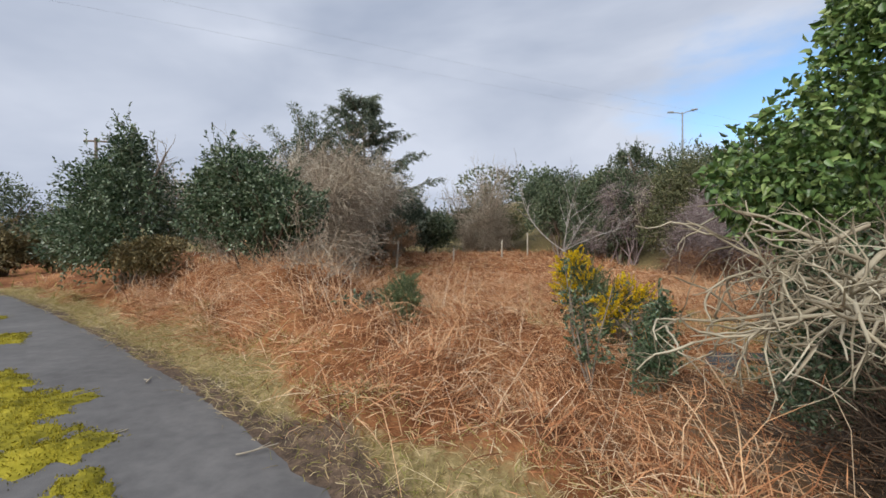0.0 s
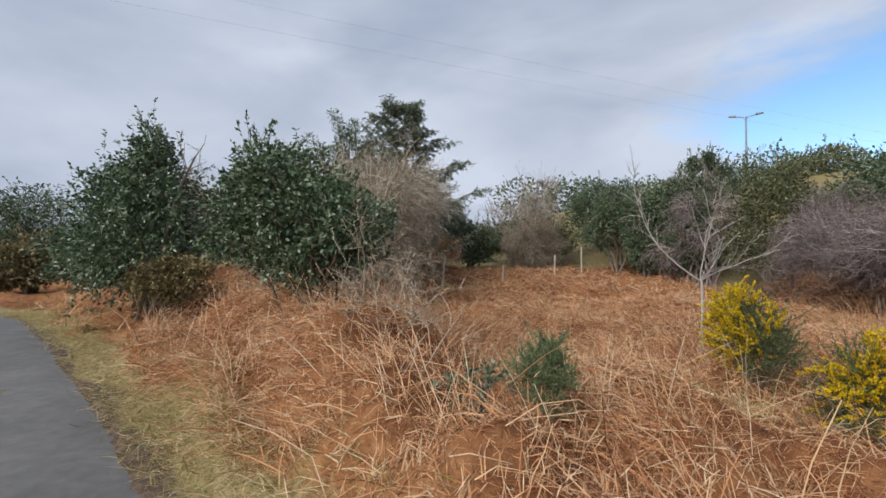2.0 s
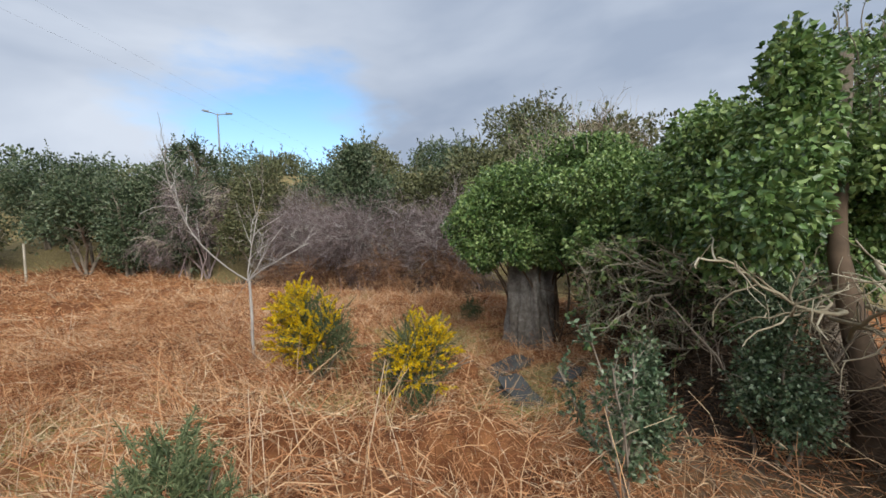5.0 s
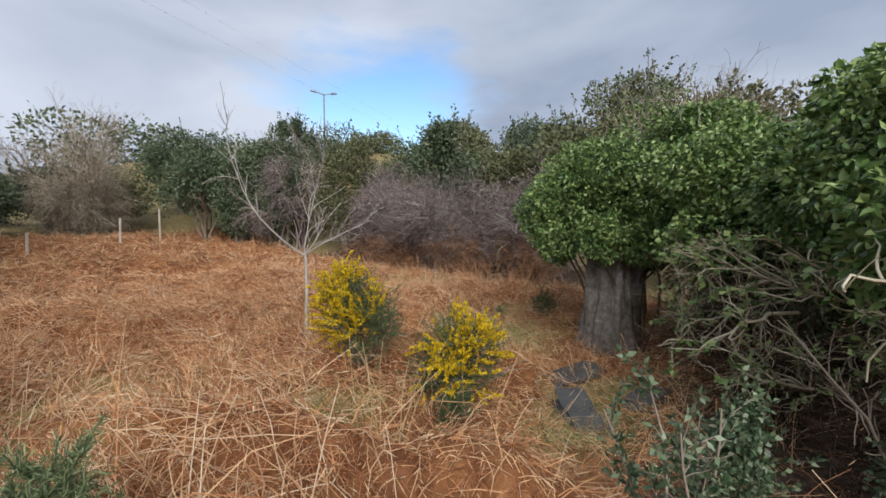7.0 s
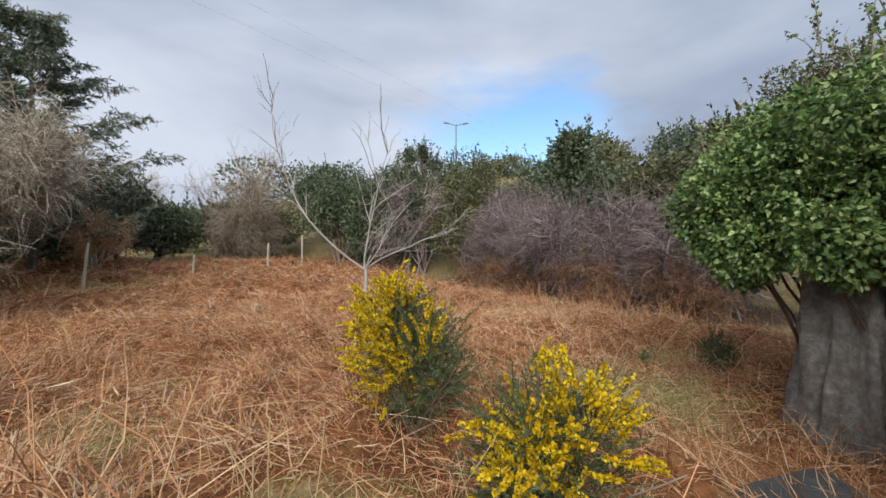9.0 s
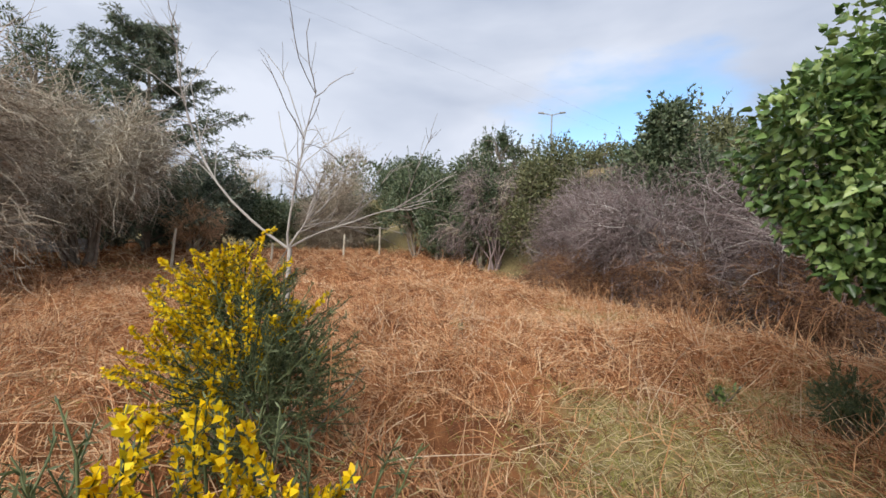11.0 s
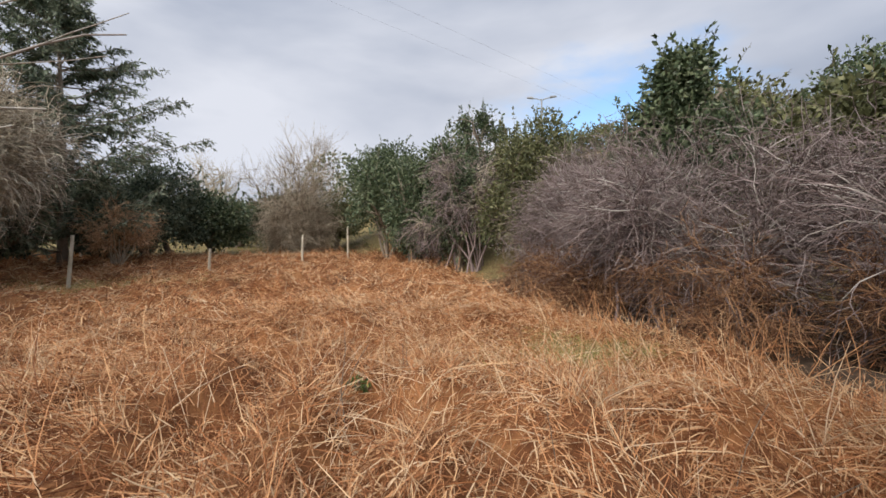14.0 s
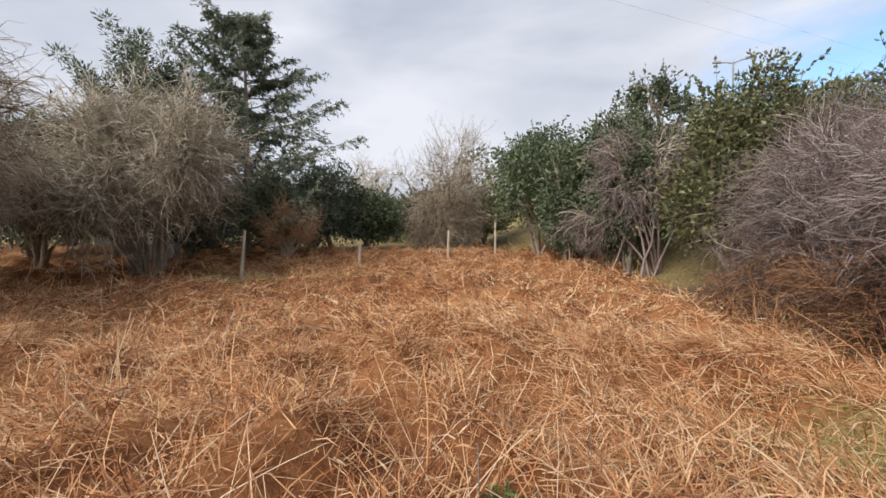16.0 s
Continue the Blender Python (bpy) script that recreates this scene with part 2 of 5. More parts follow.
def tubes(P, r0, r1, sides=3):
    """Tapered tubes along (N, k, 3) shoots."""
    n, k, _ = P.shape
    T = unit(np.gradient(P, axis=1))
    ref = np.where(np.abs(T[..., 2:3]) > 0.8, np.array([1.0, 0, 0]), np.array([0, 0, 1.0]))
    U = unit(np.cross(T, ref))
    V = np.cross(T, U)
    s = np.linspace(0, 1, k)[None, :, None, None]
    r0, r1 = np.broadcast_to(r0, (n,))[:, None, None, None], np.broadcast_to(r1, (n,))[:, None, None, None]
    a = np.arange(sides) * 2 * np.pi / sides
    ring = U[:, :, None] * np.cos(a)[None, None, :, None] + V[:, :, None] * np.sin(a)[None, None, :, None]
    verts = P[:, :, None] + ring * (r0 * (1 - s) + r1 * s)
    idx = np.arange(n * k * sides).reshape(n, k, sides)
    nx = np.roll(idx, -1, 2)
    q = np.stack([idx[:, :-1], nx[:, :-1], nx[:, 1:], idx[:, 1:]], -1).reshape(-1, 4)
    return verts.reshape(-1, 3), q


def leaves(rng, pts, ways, length, width, fold=0.25):
    """Folded lozenge leaves at pts, pointing along ways."""
    n = len(pts)
    d = unit(ways)
    side = unit(np.cross(d, rng.normal(0, 1, (n, 3))))
    nor = np.cross(side, d)
    L = (length * rng.uniform(0.6, 1.3, n))[:, None]
    Wd = (width * rng.uniform(0.7, 1.2, n))[:, None]
    mid = pts + d * L * 0.45
    v = np.stack([pts, mid + side * Wd * 0.5 + nor * Wd * fold, pts + d * L, mid - side * Wd * 0.5 + nor * Wd * fold], 1)
    return v.reshape(-1, 3), np.arange(n * 4).reshape(n, 4)


def broad_leaves(rng, pts, ways, length, width, fold=0.2):
    """Pointed leaves, broad near the stalk and folded along the midrib."""
    n = len(pts)
    d = unit(ways)
    side = unit(np.cross(d, rng.normal(0, 1, (n, 3))))
    nor = np.cross(side, d)
    L = (length * rng.uniform(0.55, 1.3, n))[:, None]
    Wd = (width * rng.uniform(0.7, 1.2, n))[:, None] * 0.5
    lift = nor * Wd * fold * 2
    low, high = pts + d * L * 0.18, pts + d * L * 0.58
    v = np.stack([pts, low + side * Wd + lift, high + side * Wd * 0.72 + lift, pts + d * L - nor * L * 0.12, high - side * Wd * 0.72 + lift, low - side * Wd + lift], 1)
    i = np.arange(n)[:, None] * 6
    return v.reshape(-1, 3), np.concatenate([i + np.array([[0, 1, 2, 3]]), i + np.array([[0, 3, 4, 5]])])


def ribbons(P, w0, w1, rng):
    """Flat tapered blades along (N, k, 3) shoots."""
    n, k, _ = P.shape
    T = unit(np.gradient(P, axis=1))
    side = unit(np.cross(T, rng.normal(0, 1, (n, 1, 3)) + np.array([0, 0, 0.8])))
    s = np.linspace(0, 1, k)[None, :, None]
    w = np.broadcast_to(w0, (n,))[:, None, None] * (1 - s) + np.broadcast_to(w1, (n,))[:, None, None] * s
    v = np.stack([P - side * w / 2, P + side * w / 2], 2)
    idx = np.arange(n * k * 2).reshape(n, k, 2)
    q = np.stack([idx[:, :-1, 0], idx[:, :-1, 1], idx[:, 1:, 1], idx[:, 1:, 0]], -1).reshape(-1, 4)
    return v.reshape(-1, 3), q


def lump_points(rng, lumps, n, depth=0.4, rough=0.16, hollow_under=0.0):
    """Points in the outer skin of rounded lumps (centre, radii), with outward ways."""
    c = np.array([l[0] for l in lumps], float)
    r = np.array([l[1] for l in lumps], float)
    wgt = (r[:, 0] * r[:, 1] + r[:, 0] * r[:, 2] + r[:, 1] * r[:, 2])
    i = rng.choice(len(c), n, p=wgt / wgt.sum())
    d = unit(rng.normal(0, 1, (n, 3)))
    if hollow_under:
        d[:, 2] = np.where((d[:, 2] < -hollow_under), -d[:, 2] * rng.uniform(0, 1, n), d[:, 2])
        d = unit(d)
    ph = c[i] * 3.1
    wav = np.sin(d[:, 0] * 5 + ph[:, 0]) * np.sin(d[:, 1] * 6 + ph[:, 1]) + 0.7 * np.sin(d[:, 2] * 9 + d[:, 0] * 7 + ph[:, 2])
    f = 1 - depth * rng.uniform(0, 1, n) ** 1.6 + rough * wav + rng.normal(0, 0.03, n)
    return c[i] + d * r[i] * f[:, None], d


def sub_lumps(rng, centre, radii, count, size=(0.35, 0.55)):
    """Lumps scattered through an ellipsoid, so that its outline is uneven."""
    out = []
    for _ in range(count):
        d = rng.normal(0, 1, 3)
        d /= np.linalg.norm(d)
        f = rng.uniform(0.35, 0.75)
        s = rng.uniform(*size)
        out.append((np.array(centre) + d * f * np.array(radii), np.array(radii) * s * rng.uniform(0.8, 1.2, 3)))
    out.append((np.array(centre), np.array(radii) * 0.72))
    return out


# ---- ground shape ----
ROAD_EDGE = [(16.0, -13.0), (8.0, -5.5), (2.5, -0.25), (-0.5, 2.6), (-3.1, 4.95), (-6.0, 7.25), (-9.2, 9.7), (-12.8, 12.1), (-17.5, 13.9), (-26.0, 15.2), (-45.0, 16.5)]


def dense(poly, step=0.3):
    p = np.array(poly, float)
    out = []
    pad = np.concatenate([2 * p[:1] - p[1:2], p, 2 * p[-1:] - p[-2:-1]])
    for i in range(1, len(pad) - 2):
        a, b, c, d = pad[i - 1:i + 3]
        n = max(2, int(np.linalg.norm(c - b) / step))
        t = np.linspace(0, 1, n, endpoint=False)[:, None]
        out.append(0.5 * (2 * b + (c - a) * t + (2 * a - 5 * b + 4 * c - d) * t ** 2 + (3 * b - a - 3 * c + d) * t ** 3))
    return np.concatenate(out + [p[-1:]])


EDGE = dense(ROAD_EDGE)
EDGE_T = unit(np.gradient(EDGE, axis=0))
EDGE_N = np.stack([EDGE_T[:, 1], -EDGE_T[:, 0]], 1)  # towards the field
ROAD_W = 3.5


def off_road(x, y):
    """Metres from the road's field edge, plus towards the field."""
    x, y = np.asarray(x, float), np.asarray(y, float)
    shape = x.shape
    p = np.stack([x.ravel(), y.ravel()], 1)
    res = np.empty(len(p))
    for s in range(0, len(p), 4000):
        q = p[s:s + 4000]
        i = ((q[:, None] - EDGE[None]) ** 2).sum(-1).argmin(1)
        res[s:s + 4000] = ((q - EDGE[i]) * EDGE_N[i]).sum(-1)
    return res.reshape(shape)


def smooth(t):
    t = np.clip(t, 0, 1)
    return t * t * (3 - 2 * t)


def waves(x, y, f, seed):
    """Soft uneven swell, about -1 to 1."""
    r = np.random.default_rng(seed)
    s = 0
    for k in range(6):
        a, ph, g = r.uniform(0, 6.28), r.uniform(0, 6.28), f * r.uniform(0.6, 1.7)
        s = s + np.sin((x * np.cos(a) + y * np.sin(a)) * g + ph)
    return s / 2.6


def field_mask(x, y, d):
    """1 where dead bracken covers the ground."""
    m = smooth((d - 0.30 - 0.25 * waves(x, y, 1.5, 4)) / 0.45)
    m = m * smooth((36 - y) / 4) * smooth((11.5 - x) / 2.5)
    m = m * (1 - 0.9 * np.exp(-((x - 4.1) / 2.6) ** 2 - ((y - 3.3) / 1.6) ** 2))
    m = m * (1 - 0.85 * np.exp(-((x - 4.3) / 1.1) ** 2 - ((y - 5.7) / 0.75) ** 2))
    for cx, cy, rx, ry in GREEN:
        m = m * (1 - 0.92 * np.exp(-(((x - cx) / rx) ** 2 + ((y - cy) / ry) ** 2)))
    return m


GREEN = [(0.1, 8.9, 0.8, 0.6), (1.5, 7.1, 0.6, 0.4), (-0.6, 7.4, 0.5, 0.5), (5.6, 7.9, 1.5, 0.9), (7.6, 9.0, 0.9, 0.45), (8.3, 12.9, 0.8, 0.4), (0.4, 10.4, 0.7, 0.35), (2.9, 10.3, 0.6, 0.3), (-2.6, 23.5, 3.2, 0.9), (7.9, 13.2, 0.9, 0.8), (3.4, 5.4, 1.1, 0.5), (5.6, 9.0, 0.5, 0.4)]


def land(x, y):
    x, y = np.asarray(x, float), np.asarray(y, float)
    d = off_road(x, y)
    road = -0.06 + 0.012 * np.clip(-x, -10, 14)
    f = -0.25 + 0.66 * np.exp(-((x + 2.2) ** 2 / 13 + (y - 5.2) ** 2 / 20))
    f = f - 0.22 * np.exp(-((x - 7.2) ** 2 + (y - 7.6) ** 2) / 5)
    f = f + 0.055 * np.clip(y - 20, 0, 40) + 0.35 * smooth((-x - 3) / 8)
    f = f - 0.14 * np.exp(-((x - 4.0) ** 2 / 5 + (y - 6.3) ** 2 / 3))
    f = f + 0.05 * waves(x, y, 0.9, 1)
    f = f + 6.5 * smooth((x * 0.85 + y * 0.2 - 13) / 12)
    w = smooth((d + 0.1) / 1.6)
    far = smooth((-d - ROAD_W) / 2.0)
    return road * (1 - w) * (1 - far) - 0.035 * (1 - smooth((d + 0.25) / 0.2)) * (1 - far) + f * w + far * (road + 0.15)


def mat_top(x, y):
    """Height of the matted bracken over the ground."""
    d = off_road(x, y)
    heap = 0.72 * np.exp(-((d - 2.6) / 1.1) ** 2) * smooth((-0.6 - x) / 1.8) * smooth((x + 14) / 3)
    return field_mask(x, y, d) * (heap + 0.12 + 0.12 * waves(x, y, 1.7, 2) + 0.13 * waves(x, y, 4.2, 3) + 0.06 * waves(x, y, 8.5, 16))


def gz(x, y):
    return float(land(np.array([x]), np.array([y]))[0])


# ---- ground, road, verge ----
def build_ground():
    def axis(c, near, far):
        a = [0.0]
        step = 0.16
        while a[-1] < far:
            if a[-1] > near:
                step *= 1.13
            a.append(a[-1] + step)
        a = np.array(a)
        return np.concatenate([c - a[:0:-1], c + a])
    X, Y = np.meshgrid(axis(2.0, 11, 900), axis(12.0, 16, 900), indexing="ij")
    Z = land(X, Y) + mat_top(X, Y)
    far = np.hypot(X - 2, Y - 12)
    nx, ny = X.shape
    v = np.stack([X, Y, Z], -1).reshape(-1, 3)
    i = np.arange(nx * ny).reshape(nx, ny)
    q = np.stack([i[:-1, :-1], i[1:, :-1], i[1:, 1:], i[:-1, 1:]], -1).reshape(-1, 4)
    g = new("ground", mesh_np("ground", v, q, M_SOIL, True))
    tagged(g, "uneven field ground under matted rusty dead bracken", "ground", kind="structure")
    d = off_road(X, Y)
    cover = 1 - field_mask(X, Y, d)
    cover = np.where(far > 42, 1.0, cover)
    mud_shade = smooth((d + 0.6) / 0.2) * smooth((0.30 + 0.14 * waves(X, Y, 2.0, 21) - d) / 0.3)
    # shade under the ivy tree, painted into the ground as a dark oval
    mud_shade = np.maximum(mud_shade, 0.9 * np.exp(-((X - 4.2) / 3.0) ** 2 - ((Y - 3.5) / 2.0) ** 2))
    # dark litter under the blackthorn, with the bushes' shadow painted in too
    mud_shade = np.maximum(mud_shade, 0.9 * smooth((X - 9.0) / 1.0) * smooth((Y - 8.5) / 1.5) * smooth((24 - Y) / 3) * smooth((14.5 - X) / 1.0))
    for name, val in (("turf_cover", cover), ("mud_shade_cover", mud_shade)):
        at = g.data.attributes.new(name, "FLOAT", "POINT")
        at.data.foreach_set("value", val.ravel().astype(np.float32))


def ground_material():
    """Bracken litter, turf and a muddy tone that also paints shade, mixed by cover with ragged borders."""
    m = M_SOIL
    T = m.node_tree
    b = T.nodes["Principled BSDF"]
    base = b.inputs["Base Color"].links[0].from_socket
    co = T.nodes.new("ShaderNodeTexCoord")
    for name, stops in (("turf_cover", [(0.3, (0.11, 0.085, 0.035)), (0.5, (0.24, 0.185, 0.08)), (0.7, (0.42, 0.33, 0.17))]), ("mud_shade_cover", [(0.35, (0.04, 0.028, 0.02)), (0.5, (0.10, 0.068, 0.046)), (0.65, (0.19, 0.13, 0.085))])):
        at = T.nodes.new("ShaderNodeAttribute")
        at.attribute_name = name
        nz = T.nodes.new("ShaderNodeTexNoise")
        nz.inputs["Scale"].default_value, nz.inputs["Detail"].default_value, nz.inputs["Roughness"].default_value = 11, 8, 0.7
        T.links.new(co.outputs["Object"], nz.inputs[0])
        r = T.nodes.new("ShaderNodeValToRGB")
        while len(r.color_ramp.elements) < 3:
            r.color_ramp.elements.new(0.5)
        for e, (p, c) in zip(r.color_ramp.elements, stops):
            e.position, e.color = p, (*c, 1)
        T.links.new(nz.outputs[0], r.inputs[0])
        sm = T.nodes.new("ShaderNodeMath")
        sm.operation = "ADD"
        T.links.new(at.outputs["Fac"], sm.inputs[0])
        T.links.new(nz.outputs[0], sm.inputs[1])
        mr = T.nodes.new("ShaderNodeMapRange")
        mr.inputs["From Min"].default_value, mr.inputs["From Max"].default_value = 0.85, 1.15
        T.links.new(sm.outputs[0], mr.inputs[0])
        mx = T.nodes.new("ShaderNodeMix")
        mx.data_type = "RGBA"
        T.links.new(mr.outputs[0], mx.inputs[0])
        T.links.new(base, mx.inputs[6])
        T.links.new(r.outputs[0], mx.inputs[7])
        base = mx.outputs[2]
    T.links.new(base, b.inputs["Base Color"])


ground_material()
build_ground()


def build_road():
    rng = np.random.default_rng(5)
    cols = 13
    n = len(EDGE)
    rag = 0.10 * waves(EDGE[:, 0], EDGE[:, 1], 2.2, 8) + 0.05 * waves(EDGE[:, 0], EDGE[:, 1], 7, 9)
    v = []
    for c in range(cols):
        f = c / (cols - 1)
        p = EDGE - EDGE_N * (f * ROAD_W)[..., None] if np.ndim(f) else EDGE - EDGE_N * (f * ROAD_W)
        if c == 0:
            p = p + EDGE_N * (rag + 0.08)[:, None]
        road = -0.06 + 0.012 * np.clip(-p[:, 0], -10, 14)
        z = road + 0.03 * np.sin(np.pi * f) + 0.004 - (0.03 if c in (0, cols - 1) else 0.0)
        v.append(np.concatenate([p, z[:, None]], 1))
    v = np.stack(v, 1)
    i = np.arange(n * cols).reshape(n, cols)
    q = np.stack([i[:-1, :-1], i[:-1, 1:], i[1:, 1:], i[1:, :-1]], -1).reshape(-1, 4)
    r = new("road", mesh_np("road", v.reshape(-1, 3), q, M_ROAD, True))
    tagged(r, "narrow grey worn tarmac lane with mossy middle", "road", kind="structure")
    # moss cushions along the crown of the lane
    spots = [(-3.6, 3.75, 0.75, 0.42), (-2.75, 3.05, 0.55, 0.36), (-4.5, 4.35, 0.5, 0.3), (-2.0, 2.45, 0.35, 0.22), (-6.5, 6.35, 0.55, 0.3), (-1.3, 2.15, 0.3, 0.16), (-8.6, 7.9, 0.8, 0.3), (-0.3, 1.0, 0.5, 0.25)]
    for k, (cx, cy, rx, ry) in enumerate(spots):
        m = 26
        a, rr = np.meshgrid(np.linspace(0, 2 * np.pi, 40, endpoint=False), np.linspace(0, 1, m), indexing="ij")
        lim = 1 + 0.22 * np.sin(3 * a + k) + 0.14 * np.sin(7 * a + 2 * k) + 0.08 * np.sin(13 * a)
        lx, ly = np.cos(a) * rr * rx * lim, np.sin(a) * rr * ry * lim
        x, y = cx - 0.74 * lx - 0.67 * ly, cy + 0.67 * lx - 0.74 * ly
        d = -off_road(x, y)
        z = -0.06 + 0.012 * np.clip(-x, -10, 14) + 0.03 * np.sin(np.pi * np.clip(d / ROAD_W, 0, 1)) + 0.002
        z = z + (1 - rr ** 3) * (0.022 + 0.014 * waves(x, y, 9, 12) + 0.01 * waves(x, y, 26, 13)) - 0.01 * rr ** 6
        i = np.arange(40 * m).reshape(40, m)
        j = np.roll(i, -1, 0)
        q = np.stack([i[:, :-1], j[:, :-1], j[:, 1:], i[:, 1:]], -1).reshape(-1, 4)
        ob = thing("moss_patch", (cx, cy, float(z.min())), "bright yellow-green moss cushion growing on the lane", "moss", "moss on the lane", "stuff")
        part("cushion", (np.stack([x, y, z], -1), q), M_MOSS, ob, smooth=True)
        nt = int(2600 * rx * ry / 0.3)
        aa, r2 = rng.uniform(0, 6.28, nt), np.sqrt(rng.uniform(0, 1, nt))
        ii, jj = (aa / 6.2832 * 40).astype(int) % 40, np.minimum((r2 * (m - 1)).astype(int), m - 1)
        pts = np.stack([x[ii, jj], y[ii, jj], z[ii, jj]], -1) + rng.normal(0, 0.012, (nt, 3)) * np.array([1, 1, 0.1])
        stuff_part("tuft_cover", leaves(rng, pts, np.array([0, 0, 1.0]) + rng.normal(0, 0.6, (nt, 3)), 0.02, 0.009), M_MOSS, ob)


build_road()


def scatter(rng, n, x0, x1, y0, y1):
    return rng.uniform(x0, x1, n), rng.uniform(y0, y1, n)


def build_bracken():
    """Fallen stems and crumpled fronds, thick by the walk and coarser far off."""
    rng = np.random.default_rng(11)
    pieces, fronds = [], []
    for n, box, wide, ln in ((78000, (-7, 9.5, 1.5, 10), 0.0085, 0.56), (62000, (-5, 9.8, 9, 17), 0.010, 0.58), (34000, (-9, 10.5, 16, 36), 0.022, 0.6), (7000, (-14, -5, 6, 20), 0.016, 0.55)):
        x, y = scatter(rng, n, *box)
        d = off_road(x, y)
        keep = rng.uniform(0, 1, n) < field_mask(x, y, d) * (0.85 + 0.3 * waves(x, y, 1.3, 6) + 0.25 * waves(x, y, 4.2, 3))
        x, y = x[keep], y[keep]
        m = len(x)
        z = land(x, y) + mat_top(x, y) + rng.uniform(-0.05, 0.05, m)
        # stems lie mostly one way, over one another in swaths
        ang = 1.9 + 1.5 * waves(x, y, 0.7, 7) + rng.normal(0, 0.9, m)
        el = np.abs(rng.normal(0.12, 0.4, m))
        up = rng.uniform(0, 1, m) < 0.06
        el = np.where(up, rng.uniform(0.6, 1.4, m), el)
        way = np.stack([np.cos(ang) * np.cos(el), np.sin(ang) * np.cos(el), np.sin(el)], -1)
        P = grow(rng, np.stack([x, y, z], -1), way, ln * rng.uniform(0.35, 1.0, m) * np.where(rng.uniform(0, 1, m) < 0.12, 1.7, 0.8), 4, 0.22, (0, 0, -0.6))
        pieces.append(ribbons(P, wide, wide * 0.4, rng))
        # crumpled frond shreds along the stems
        f = rng.integers(0, m, int(m * 2.4))
        pos = P[f, rng.integers(0, 4, len(f))] + rng.normal(0, 0.035, (len(f), 3))
        fronds.append(leaves(rng, pos, way[f] + rng.normal(0, 0.8, (len(f), 3)), ln * 0.24, wide * 0.75, 0.5))
    tagged(new("bracken", mesh_np("bracken", *join_np(pieces), M_BRACKEN)), "collapsed rusty orange dead bracken stems covering the field", "bracken", kind="stuff")
    tagged(new("bracken_fronds", mesh_np("bracken_fronds", *join_np(fronds), M_BRACKEN)), "crumpled brown dead bracken fronds between fallen stems", "bracken", kind="stuff")


build_bracken()


def bracken_heaps():
    """Tussocks of bracken that have slumped over in one direction, with dark gaps beneath."""
    rng = np.random.default_rng(17)
    pieces, shreds = [], []
    for n, box, per, wide, tall in ((420, (-7, 9.0, 2, 10), 44, 0.010, 0.55), (420, (-5, 9.4, 9, 18), 34, 0.013, 0.6), (520, (-8, 10, 17, 36), 20, 0.026, 0.7)):
        x, y = scatter(rng, n, *box)
        k = rng.uniform(0, 1, n) < field_mask(x, y, off_road(x, y)) * 0.95
        x, y = np.repeat(x[k], per), np.repeat(y[k], per)
        m = len(x)
        size = np.repeat(rng.uniform(0.5, 1.25, k.sum()), per)
        lean = np.repeat(rng.uniform(0, 6.28, k.sum()), per) * 0.35 + 1.9 + 1.5 * waves(x, y, 0.7, 7) + rng.normal(0, 0.55, m)
        px, py = x + rng.normal(0, 0.13, m) * size, y + rng.normal(0, 0.13, m) * size
        z = land(px, py) + mat_top(px, py) - 0.04
        way = np.stack([np.cos(lean) * 0.75, np.sin(lean) * 0.75, rng.uniform(0.35, 1.2, m)], -1)
        P = grow(rng, np.stack([px, py, z], -1), way, tall * size * rng.uniform(0.45, 1.1, m), 5, 0.16, (0, 0, -2.1))
        pieces.append(ribbons(P, wide, wide * 0.45, rng))
        f = rng.integers(0, m, int(m * 1.6))
        pos = P[f, rng.integers(1, 5, len(f))] + rng.normal(0, 0.025, (len(f), 3))
        shreds.append(leaves(rng, pos, way[f] * np.array([1, 1, -0.5]) + rng.normal(0, 0.6, (len(f), 3)), 0.15, wide * 0.75, 0.5))
    tagged(new("bracken_tussocks", mesh_np("bracken_tussocks", *join_np(pieces + shreds), M_BRACKEN)), "slumped tussocks of rusty dead bracken fronds", "bracken", kind="stuff")


bracken_heaps()


